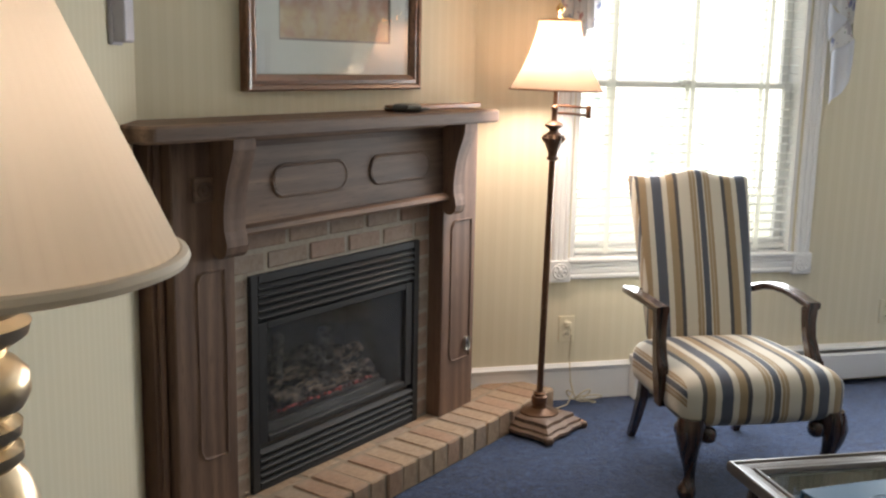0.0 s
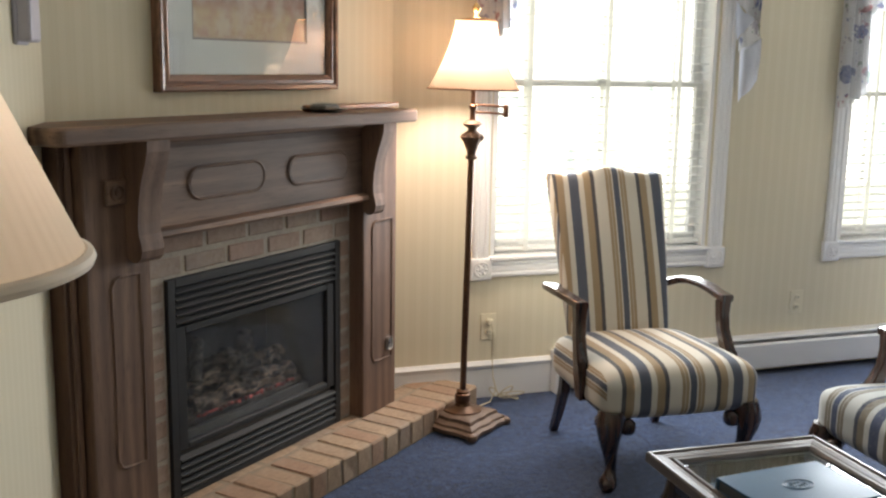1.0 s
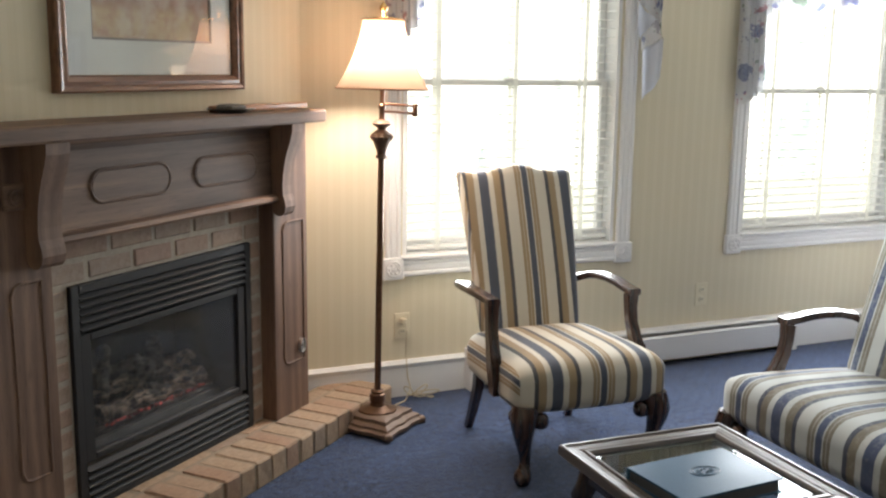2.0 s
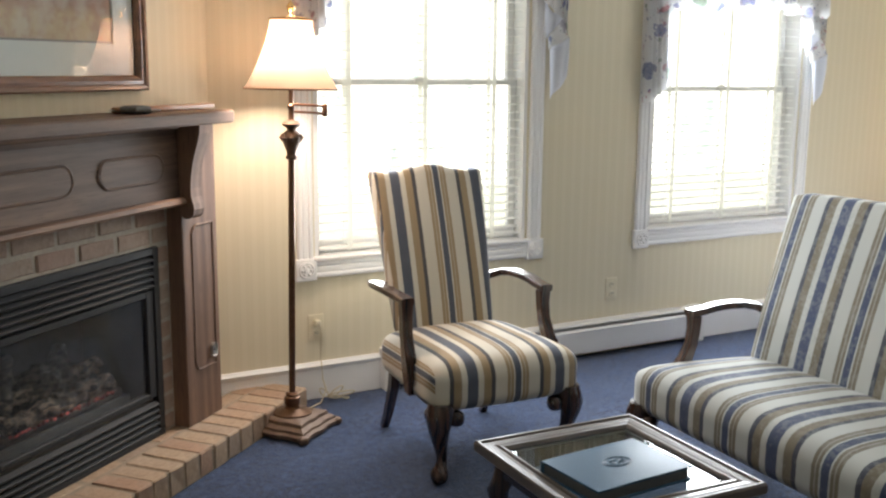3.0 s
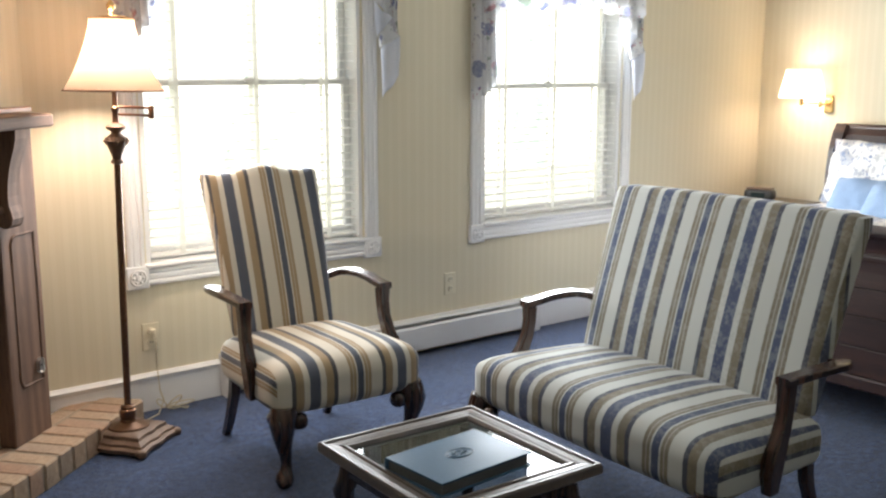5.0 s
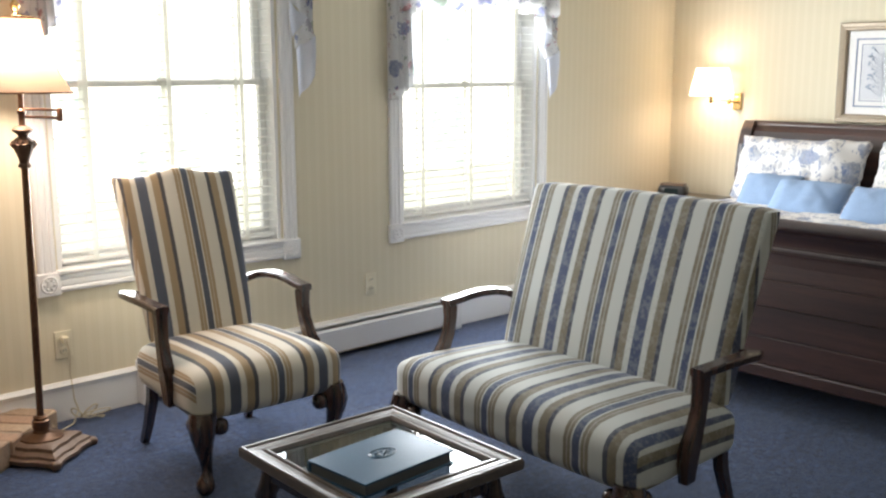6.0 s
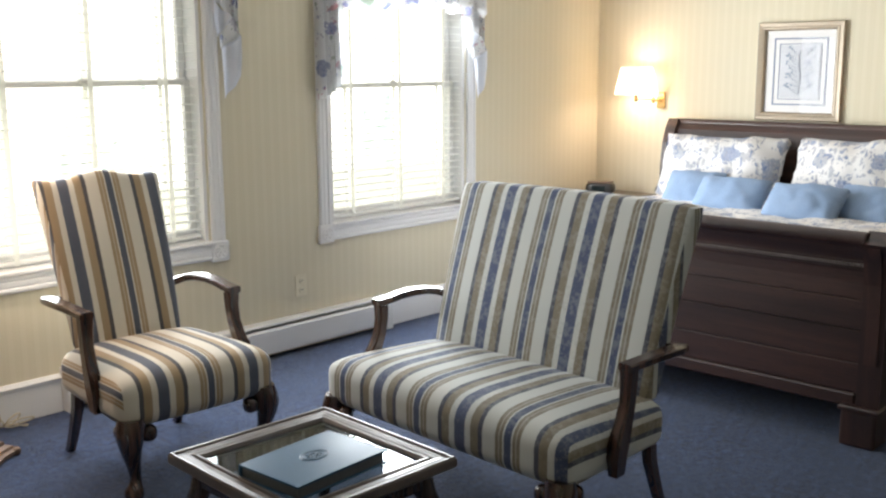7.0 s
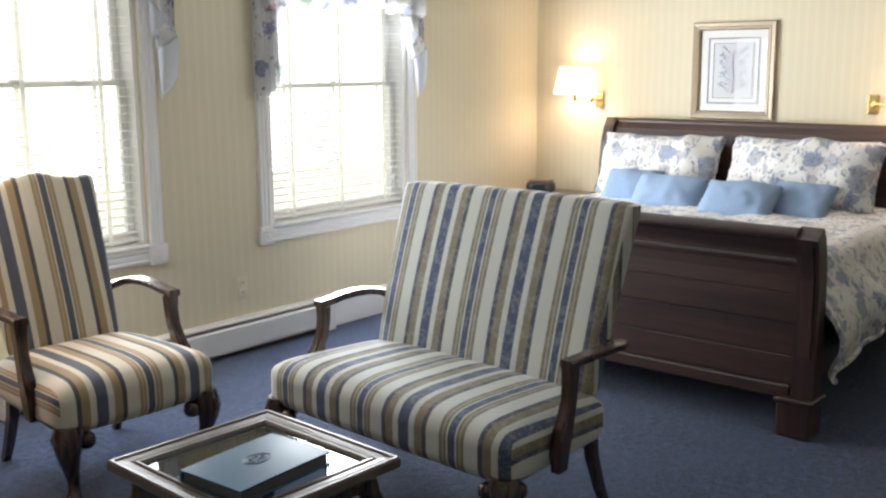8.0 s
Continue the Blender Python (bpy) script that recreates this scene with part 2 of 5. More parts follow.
def rbox(hx, hy, hz, r, cuts=8, shape=None):
    """A finely divided box with round edges about the origin; shape moves each point."""
    bm = bmesh.new()
    bmesh.ops.create_cube(bm, size=2)
    bmesh.ops.subdivide_edges(bm, edges=bm.edges[:], cuts=cuts, use_grid_fill=True)
    for v in bm.verts:
        p = Vector((v.co.x * hx, v.co.y * hy, v.co.z * hz))
        q = Vector((max(-hx + r, min(hx - r, p.x)), max(-hy + r, min(hy - r, p.y)), max(-hz + r, min(hz - r, p.z))))
        d = p - q
        v.co = q + d.normalized() * r if d.length > 1e-9 else p
        if shape:
            v.co = shape(v.co.copy())
    return bm


# ---- room ----
H = 2.75
XL, YW, XB, YS = -0.153, 4.22, 6.230, -3.0
DX, DY, DIAG = 1.200, 3.053, 40.78      # the slanting wall runs from (XL, DY) to (DX, YW)
XS = -1.023       # where the slightly skewed west wall ends in the south
FX, FY, FZ = -0.1476, 2.987, 0.985          # the fireplace stands a little proud of it
WIN = ((1.675, 2.829, 1.470), (3.636, 4.757, 1.434))      # from, to, meeting rail
WZ0, WZ1 = 0.672, 2.42

part("floor", bx(XS - 0.2, XB + 0.2, YS - 0.2, YW + 0.2, -0.1, 0.0), CARPET)
tagged(bpy.data.objects["floor"], "dark blue cut pile carpet over the whole floor", "carpet", kind="structure")
part("ceiling", bx(XS - 0.2, XB + 0.2, YS - 0.2, YW + 0.2, H, H + 0.1), CEILING)
tagged(bpy.data.objects["ceiling"], "plain white painted ceiling of the room", "ceiling", kind="structure")


def wall(name, x, y, rz, length, holes=(), label="pale yellow wall with narrow striped wallpaper"):
    """A wall 0.16 thick whose room side is its local y = 0, from local x = 0 to length."""
    bm = bmesh.new()
    xs = 0.0
    for a, b, z0, z1 in holes:
        box(bm, xs, a, 0, 0.16, 0, H)
        box(bm, a, b, 0, 0.16, 0, z0)
        box(bm, a, b, 0, 0.16, z1, H)
        xs = b
    box(bm, xs, length, 0, 0.16, 0, H)
    bmesh.ops.remove_doubles(bm, verts=bm.verts[:], dist=0.0001)
    ob = part(name, bm, WALLPAPER)
    ob.matrix_basis = pose(x * U, y * U, 0, 0, 0, rz)
    return tagged(ob, label, "wall", kind="structure")


wall("wall_north", DX, YW, 0, XB - DX + 0.16, [(a - DX, b - DX, WZ0, WZ1) for a, b, _ in WIN])
wall("wall_east", XB, YW, -90, YW - YS)
wall("wall_south", XB + 0.16, YS, 180, XB - XS + 0.32)
WEST = 90 - math.degrees(math.atan2(XL - XS, DY - YS))
wall("wall_west", XS, YS, WEST, math.hypot(XL - XS, DY - YS))
wall("wall_corner", XL, DY, DIAG, math.hypot(DX - XL, YW - DY), [(0.362, 1.258, 0.10, 0.842)], label="slanting corner wall with pale striped wallpaper above the fireplace")

# ---- windows, trim and heater ----
def make_floral(name, ground, tones, scale=9.0, cover=0.36):
    mt, nt, sh = material(name, rough=0.8)
    v = coords(nt)
    warp = node(nt, "ShaderNodeTexNoise", Scale=scale * 1.6, Detail=2.0)
    nt.links.new(v, warp.inputs["Vector"])
    moved = node(nt, "ShaderNodeVectorMath")
    moved.operation = 'MULTIPLY_ADD'
    nt.links.new(warp.outputs["Color"], moved.inputs[0])
    moved.inputs[1].default_value = (0.09, 0.09, 0.09)
    nt.links.new(v, moved.inputs[2])
    col = ground
    for k, (sc, cov, stretch) in enumerate(((scale, cover, (1, 1, 1)), (scale * 2.1, cover * 0.8, (1, 2.2, 1)), (scale * 3.3, cover * 0.7, (2.0, 1, 1)))):
        vo = node(nt, "ShaderNodeTexVoronoi", Scale=sc)
        mp = node(nt, "ShaderNodeMapping", Scale=stretch, Location=(0.3 * k, 0.7 * k, 0.2 * k))
        nt.links.new(moved.outputs[0], mp.inputs["Vector"])
        nt.links.new(mp.outputs[0], vo.inputs["Vector"])
        sp = nt.nodes.new("ShaderNodeSeparateXYZ")
        nt.links.new(vo.outputs["Color"], sp.inputs[0])
        tone = ramp(nt, sp.outputs["X"], [(i / len(tones), t) for i, t in enumerate(tones)], 'CONSTANT')
        petal = noise_tex(nt, v, sc * 9, 2)
        near = math_node(nt, 'LESS_THAN', math_node(nt, 'ADD', vo.outputs["Distance"], math_node(nt, 'MULTIPLY', petal, 0.35)), cov + 0.12)
        keep = math_node(nt, 'GREATER_THAN', sp.outputs["Y"], 0.30)
        amount = math_node(nt, 'MULTIPLY', math_node(nt, 'MULTIPLY', near, keep), math_node(nt, 'ADD', math_node(nt, 'MULTIPLY', petal, 0.7), 0.3))
        col = mix(nt, amount, col, tone)
    base(nt, sh, col)
    bump(nt, sh, noise_tex(nt, v, 500, 2), 0.15, 0.001)
    return mt


CHINTZ = make_floral("chintz", (0.80, 0.80, 0.80), [(0.40, 0.08, 0.10), (0.12, 0.14, 0.38), (0.20, 0.28, 0.20), (0.50, 0.26, 0.32), (0.10, 0.14, 0.34), (0.36, 0.33, 0.40)], 9.0, 0.40)
SLAT = make_plain("blind_slat", (0.95, 0.95, 0.94), 0.6, 0, 0.03)


def see_through_cloth(mt, share, color=(0.8, 0.8, 0.8)):
    """Lets a share of the light through a thin cloth."""
    nt = mt.node_tree
    out, sh = nt.nodes["Material Output"], nt.nodes["Principled BSDF"]
    tr = node(nt, "ShaderNodeBsdfTranslucent", Color=(*color, 1))
    for link in list(nt.links):
        if link.to_node == sh and link.to_socket.name == "Base Color":
            nt.links.new(link.from_socket, tr.inputs["Color"])
    mx = node(nt, "ShaderNodeMixShader", Fac=share)
    nt.links.new(sh.outputs[0], mx.inputs[1])
    nt.links.new(tr.outputs[0], mx.inputs[2])
    nt.links.new(mx.outputs[0], out.inputs["Surface"])
    return mt


TAPE = see_through_cloth(make_plain("blind_tape", (0.92, 0.92, 0.90), 0.9, 0, 0.03), 0.93)
see_through_cloth(SLAT, 0.72)


def casing(bm, a, b, axis, at0, y):
    """A fluted casing board of width 0.078: axis 'z' upright from z = a to b, 'x' level from x = a to b."""
    w = 0.078
    prof = [(0, 0), (0, -0.016), (0.008, -0.022), (0.018, -0.022), (0.024, -0.016), (0.032, -0.020), (0.046, -0.020), (0.054, -0.016), (0.060, -0.022), (0.070, -0.022), (w, -0.016), (w, 0)]
    if axis == 'z':
        loft(bm, [[(at0 + p, y + q, a) for p, q in prof], [(at0 + p, y + q, b) for p, q in prof]])
    else:
        loft(bm, [[(a, y + q, at0 + p) for p, q in prof], [(b, y + q, at0 + p) for p, q in prof]])
    return bm


def rosette(parent, x, z, y):
    s = 0.104
    ob = part("rosette_block", bx(x - s / 2, x + s / 2, y - 0.028, y, z - s / 2, z + s / 2, 0.005), TRIM, parent, "square white block with a carved round rosette")
    bm = bmesh.new()
    lathe(bm, [(0.040, 0), (0.040, 0.004), (0.034, 0.007), (0.030, 0.003), (0.014, 0.003), (0.012, 0.008), (0.004, 0.010)], 20)
    for k in range(6):
        a = k * math.pi / 3
        bmesh.ops.create_icosphere(bm, subdivisions=1, radius=0.008, matrix=Matrix.Translation((0.022 * math.cos(a), 0.022 * math.sin(a), 0.004)))
    bm.transform(Matrix.Translation((x, y - 0.028, z)) @ Matrix.Rotation(radians(90), 4, 'X'))
    part("rosette", bm, TRIM, ob, smooth=True)


def window(name, x0, x1, rail):
    w = thing(name, "white double-hung sash window with rosette corner blocks", "window", kind="structure")
    y = YW
    for nm, xa in (("casing_left", x0 - 0.09), ("casing_right", x1 + 0.012)):
        part(nm, casing(bmesh.new(), 0.672, WZ1 - 0.02, 'z', xa, y), TRIM, w)
    part("apron", casing(bmesh.new(), x0 - 0.012, x1 + 0.012, 'x', 0.580, y), TRIM, w)
    part("sill", bx(x0 - 0.012, x1 + 0.012, y - 0.034, y + 0.10, 0.660, 0.678, 0.005), TRIM, w)
    part("casing_top", casing(bmesh.new(), x0 - 0.09, x1 + 0.09, 'x', WZ1 - 0.02, y), TRIM, w)
    for xc in (x0 - 0.051, x1 + 0.051):
        rosette(w, xc, 0.621, y)
    bm = bmesh.new()
    box(bm, x0, x0 + 0.02, y + 0.001, y + 0.159, WZ0 + 0.006, WZ1)
    box(bm, x1 - 0.02, x1, y + 0.001, y + 0.159, WZ0 + 0.006, WZ1)
    box(bm, x0 + 0.02, x1 - 0.02, y + 0.001, y + 0.159, WZ1 - 0.02, WZ1)
    part("jamb", bm, TRIM, w)
    for nm, yy, z0, z1 in (("lower_sash", y + 0.075, WZ0 + 0.006, rail + 0.012), ("upper_sash", y + 0.112, rail - 0.012, WZ1 - 0.02)):
        a, b = x0 + 0.02, x1 - 0.02
        bm = bmesh.new()
        box(bm, a, a + 0.036, yy, yy + 0.034, z0, z1, 0.004)
        box(bm, b - 0.036, b, yy, yy + 0.034, z0, z1, 0.004)
        box(bm, a + 0.036, b - 0.036, yy, yy + 0.034, z0, z0 + (0.05 if nm[0] == "l" else 0.026), 0.004)
        box(bm, a + 0.036, b - 0.036, yy, yy + 0.034, z1 - 0.026, z1, 0.004)
        sash = part(nm, bm, TRIM, w)
        pane = part("pane", bx(a + 0.045, b - 0.045, yy + 0.014, yy + 0.018, z0 + 0.03, z1 - 0.03), WINDOW_GLASS, sash)
        pane.visible_shadow = False
    part("sash_lock", bx((x0 + x1) / 2 - 0.03, (x0 + x1) / 2 + 0.03, y + 0.062, y + 0.076, rail + 0.002, rail + 0.024, 0.004), TRIM, w)
    # blind
    b = thing("venetian_blind", "white venetian blind with open slats and cloth tapes", "blind", (x0 + x1) / 2, y + 0.038, 0, group="window blinds")
    half = (x1 - x0) / 2 - 0.028
    part("headrail", bx(-half, half, -0.025, 0.025, WZ1 - 0.06, WZ1 - 0.021, 0.004), SLAT, b)
    part("bottom_rail", bx(-half, half, -0.024, 0.024, 0.697, 0.715, 0.004), SLAT, b)
    bm = bmesh.new()
    n = 4
    secs = []
    for xx in (-half, half):
        up = [(xx, -0.024 + 0.048 * i / n, 0.0022 * math.sin(math.pi * i / n)) for i in range(n + 1)]
        secs.append(up + [(p[0], p[1], p[2] - 0.0014) for p in reversed(up)])
    loft(bm, secs)
    first = part("slat", bm, SLAT, b)
    zs = [0.742 + 0.0415 * i for i in range(39)]
    first.matrix_basis = pose(0, 0, zs[0] * U, 1)
    for i, z in enumerate(zs[1:]):
        s = put("slat", first.data, None, b)
        s.matrix_basis = pose(0, 0, z * U, 1 + random.uniform(-1.2, 1.2), random.uniform(-0.1, 0.1))
    for k in (-0.72, 0.0, 0.70):
        bm = bmesh.new()
        for yy in (-0.0275, 0.0262):
            box(bm, k * half - 0.012, k * half + 0.012, yy, yy + 0.0012, 0.690, WZ1 - 0.05)
        part("ladder_tape", bm, TAPE, b, "white woven cloth tape")
    bm = bmesh.new()
    tube(bm, [(-half + 0.07, -0.033, WZ1 - 0.06), (-half + 0.072, -0.033, 1.9), (-half + 0.07, -0.033, 1.42)], 0.0035, 6)
    part("tilt_wand", bm, GLASS, b)
    return w


for i, (a, b, rail) in enumerate(WIN):
    window("window_%d" % (i + 1), a, b, rail)


def jabot(name, xo, xi, z_top, z_out, z_in, folds=5, label="floral chintz curtain tail with pale lining hanging in folds", shift=0.0):
    """A pleated tail, long at its outer edge xo and short at its inner edge xi."""
    n, rows = folds * 6, 16
    grid = []
    for j in range(rows + 1):
        row = []
        for i in range(n + 1):
            t = i / n
            zb = z_out + (z_in - z_out) * t ** 1.3
            z = z_top + (zb - z_top) * j / rows
            spread = 0.75 + 0.25 * j / rows
            x = xo + (xi - xo) * (t * spread)
            yy = YW - 0.055 + 0.030 * math.sin(t * folds * 2 * math.pi + shift) * (0.6 + 0.4 * j / rows)
            x += 0.016 * math.cos(t * folds * 2 * math.pi + shift) * (1 if xi > xo else -1)
            row.append((x + 0.004 * noise.noise((x * 9, z * 5, shift)), yy, z))
        grid.append(row)
    bm = bmesh.new()
    vs = [[bm.verts.new(p) for p in row] for row in grid]
    for a, b in zip(vs, vs[1:]):
        for i in range(n):
            f = bm.faces.new((a[i], a[i + 1], b[i + 1], b[i]))
            f.smooth = True
    bmesh.ops.solidify(bm, geom=bm.faces[:], thickness=0.003)
    return bm


LINING = make_plain("white_lining", (0.78, 0.80, 0.86), 0.9, 0, 0.05, 8)


def flap(left, right, out, waves=1.5):
    """A fold of cloth hung between two edges of three (x, z) points each, out from the wall."""
    nr, nc = 14, 16
    bm = bmesh.new()

    def along(edge, t):
        k = min(int(t * 2), 1)
        f = t * 2 - k
        return tuple(a + (b - a) * f for a, b in zip(edge[k], edge[k + 1]))
    vs = []
    for j in range(nr + 1):
        (xa, za), (xb, zb) = along(left, j / nr), along(right, j / nr)
        row = []
        for i in range(nc + 1):
            t = i / nc
            row.append(bm.verts.new((xa + (xb - xa) * t, YW - out + 0.010 * math.sin(t * waves * 2 * math.pi + 0.6 * j / nr), za + (zb - za) * t + 0.004 * math.sin(t * 9))))
        vs.append(row)
    for a, b in zip(vs, vs[1:]):
        for i in range(nc):
            bm.faces.new((a[i], a[i + 1], b[i + 1], b[i])).smooth = True
    bmesh.ops.solidify(bm, geom=bm.faces[:], thickness=0.003)
    return bm


def cascade(c, x, tip, wide, reach):
    """A zigzag tail from its inner edge x outwards, folded to show its white lining, down to z = tip at a share reach of its width."""
    dz = tip - 1.44

    def at(pts):
        return [(x + a * wide, z + (dz if z < 2.0 else 0)) for a, z in pts]
    part("tail", flap(at([(0.45, 2.45), (0.55, 2.0), (0.66, 1.64)]), at([(1.10, 2.45), (1.08, 2.0), (1.02, 1.59)]), 0.048, 2.5), CHINTZ, c)
    part("tail_fold", flap(at([(-0.12, 2.45), (-0.06, 2.1), (0.0, 1.915)]), at([(0.70, 2.45), (0.70, 2.1), (0.70, 1.84)]), 0.062), CHINTZ, c)
    part("lining", flap(at([(0.0, 1.913), (0.10 * reach, 1.82), (0.5 * reach, 1.735)]), at([(0.68, 1.840), (0.69, 1.836), (0.70, 1.832)]), 0.066, 0.6), LINING, c, "white lining turned outwards")
    part("tail_band", flap(at([(0.5 * reach, 1.737), (0.58 * reach, 1.71), (0.66 * reach, 1.684)]), at([(0.70, 1.834), (0.85, 1.80), (0.98, 1.745)]), 0.074, 0.8), CHINTZ, c)
    part("lining", flap(at([(0.66 * reach, 1.686), (0.85 * reach, 1.57), (reach, 1.44)]), at([(0.99, 1.747), (1.0, 1.65), (0.94, 1.55)]), 0.080, 0.9), LINING, c, "white lining turned outwards")


def curtain(x0, x1, left_tail, right_tail, hem):
    c = thing("window_valance", "floral chintz valance with pleated side tails over the blind", "curtain", group="window valances")
    part("tail", jabot("tail", *left_tail, shift=0.4), CHINTZ, c)
    cascade(c, *right_tail)
    # gathered strip along the top
    n = 160
    bm = bmesh.new()
    rows = []
    for j in range(9):
        row = []
        for i in range(n + 1):
            t = i / n
            drop = hem + 0.020 * math.sin(math.pi * t) - 0.012 * math.sin(t * 60)
            z = 2.44 + (drop - 2.44) * j / 8
            row.append(bm.verts.new((x0 - 0.08 + (x1 - x0 + 0.16) * t, YW - 0.075 + 0.022 * math.sin(t * 60 + 2.2 * math.sin(t * 9)) - 0.02 * j / 8, z + 0.006 * math.sin(t * 120))))
        rows.append(row)
    for a, b in zip(rows, rows[1:]):
        for i in range(n):
            bm.faces.new((a[i], a[i + 1], b[i + 1], b[i])).smooth = True
    bmesh.ops.solidify(bm, geom=bm.faces[:], thickness=0.003)
    part("ruffle", bm, CHINTZ, c)
    bm = bmesh.new()
    tube(bm, [(x0 - 0.12, YW - 0.06, 2.45), (x1 + 0.12, YW - 0.06, 2.45)], 0.012, 10)
    part("rod", bm, TRIM, c)


curtain(1.675, 2.829, (1.575, 1.745, 2.45, 1.60, 1.76), (2.875, 1.388, 0.140, 0.26), 2.00)
curtain(3.636, 4.757, (3.525, 3.705, 2.45, 1.365, 1.47), (4.668, 1.333, 0.210, 0.63), 1.850)

# skirting
BASE = [(0, 0), (-0.018, 0), (-0.018, 0.140), (-0.022, 0.147), (-0.026, 0.160), (-0.016, 0.169), (-0.010, 0.176), (0, 0.176)]


def skirting(x, y, rz, length):
    ob = part("baseboard", loft(bmesh.new(), [[(0, p, q) for p, q in BASE], [(length, p, q) for p, q in BASE]]), TRIM)
    ob.matrix_basis = pose(x * U, y * U, 0, 0, 0, rz)
    tagged(ob, "tall white painted baseboard with a moulded cap", "baseboard", kind="structure")


skirting(DX, YW, 0, 1.998 - DX)
skirting(4.035, YW, 0, XB - 4.035)
skirting(XB, YW, -90, YW - YS)
skirting(XS, YS, WEST, math.hypot(XL - XS, DY - YS) - 0.05)

HEATER_PAINT = make_paint("heater_enamel", (0.74, 0.74, 0.74), 0.3)
ht = thing("baseboard_heater", "long white metal baseboard heater with a dark air slot", "heater")
ht.scale = (1, 1, 0.88)
x0, x1, y = 2.03, 3.96, YW
part("back_plate", bx(x0, x1, y - 0.012, y, 0.02, 0.226, 0.003), HEATER_PAINT, ht)
part("top_cap", loft(bmesh.new(), [[(xx, y - 0.012, 0.226), (xx, y - 0.055, 0.219), (xx, y - 0.060, 0.209), (xx, y - 0.055, 0.211), (xx, y - 0.012, 0.218)] for xx in (x0, x1)]), HEATER_PAINT, ht)
part("front_panel", loft(bmesh.new(), [[(xx, y - 0.060, 0.035), (xx, y - 0.074, 0.040), (xx, y - 0.074, 0.178), (xx, y - 0.066, 0.190), (xx, y - 0.062, 0.186), (xx, y - 0.068, 0.176), (xx, y - 0.068, 0.045)] for xx in (x0 + 0.002, x1 - 0.002)]), HEATER_PAINT, ht)
part("fin_tube", bx(x0 + 0.05, x1 - 0.05, y - 0.058, y - 0.014, 0.08, 0.16), BLACK, ht)
for xa, xb in ((x0 - 0.03, x0 + 0.004), (x1 - 0.004, x1 + 0.075)):
    part("end_cap", bx(xa, xb, y - 0.080, y, 0.0, 0.232, 0.006, 2), HEATER_PAINT, ht)

# sockets
DARK = make_plain("dark_slot", (0.03, 0.028, 0.025), 0.6)


def outlet(x, z, plugged=False):
    o = thing("wall_outlet", "ivory duplex wall outlet" + (" with a lamp plug in it" if plugged else " above the heater"), "outlet", x, YW, z)
    part("plate", bx(-0.039, 0.039, -0.007, 0, -0.062, 0.062, 0.003, 2), PLASTIC, o)
    for dz in (-0.026, 0.026):
        rec = part("receptacle", lathe(bmesh.new(), [(0.017, 0), (0.017, 0.004), (0.0155, 0.005)], 16), PLASTIC, o)
        rec.matrix_basis = pose(0, -0.007 * U, dz * U, 90)
        for dx in (-0.006, 0.006):
            part("slot", bx(dx - 0.0012, dx + 0.0012, -0.0135, -0.011, dz - 0.003, dz + 0.006), DARK, o)
    if plugged:
        part("plug", bx(-0.014, 0.014, -0.040, -0.013, 0.012, 0.040, 0.005, 2), PLASTIC, o)


outlet(1.674, 0.342, True)
outlet(3.403, 0.355)
CORD = make_plain("clear_cord", (0.60, 0.52, 0.36), 0.3)
cord = thing("electric_cable", "thin clear lamp cord coiled and tied below the outlet", "cord")
pts = [(1.674, YW - 0.045, 0.365), (1.677, YW - 0.06, 0.33), (1.681, YW - 0.04, 0.22), (1.689, YW - 0.045, 0.10), (1.699, YW - 0.06, 0.05)]
part("drop", tube(bmesh.new(), pts, 0.003, 6), CORD, cord)
for k, (ax, rr, tilt) in enumerate(((0.0, 0.075, 0.5), (0.9, 0.062, 0.9), (-0.8, 0.085, 0.35), (2.0, 0.06, 0.7))):
    loop = []
    for i in range(25):
        a = 2 * math.pi * i / 24
        lx, lz = rr * math.cos(a) + rr, 0.4 * rr * math.sin(a)
        loop.append((1.699 + lx * math.cos(ax) * 0.9, YW - 0.07 - 0.03 * tilt - 0.5 * lz, max(0.004, 0.05 + lx * math.sin(ax) * 0.35 + lz * tilt - 0.02)))
    part("loop", tube(bmesh.new(), loop, 0.0028, 6), CORD, cord)
part("run", tube(bmesh.new(), [(1.699, YW - 0.06, 0.05), (1.655, YW - 0.10, 0.006), (1.57, YW - 0.15, 0.005), (1.47, YW - 0.18, 0.006)], 0.003, 6), CORD, cord)

# pale box on the west wall
WALLBOX = make_plain("lilac_grey_plastic", (0.50, 0.48, 0.54), 0.45, 0, 0.08)
wb = thing("wall_chime_box", "narrow pale grey plastic box mounted on the wall", "wall box", -0.191, 2.786, 1.585, WEST - 90)
part("cover", bx(0.0, 0.045, -0.055, 0.055, 0, 0.34, 0.008, 2), WALLBOX, wb)
part("rim", bx(0.0, 0.012, -0.062, 0.062, -0.007, 0.347, 0.003), WALLBOX, wb)

# ---- fireplace in the slanting corner: local x along the wall, -y into the room ----
BRICK = make_brick("surround_brick", (0.34, 0.225, 0.175), (0.38, 0.285, 0.225), (0.33, 0.27, 0.225))
HEARTH_BRICK = make_brick("hearth_brick", (0.38, 0.235, 0.155), (0.43, 0.31, 0.205), (0.33, 0.25, 0.19))
MORTAR = make_plain("mortar", (0.40, 0.35, 0.29), 0.95, 0, 0.3, 45)
HEARTH_MORTAR = make_plain("hearth_mortar", (0.30, 0.235, 0.17), 0.95, 0, 0.3, 45)
GLASS_DARK = make_glass("firebox_glass", (0.80, 0.81, 0.82))
FIREBOX = make_plain("soot_black", (0.105, 0.100, 0.092), 0.95, 0, 0.45)


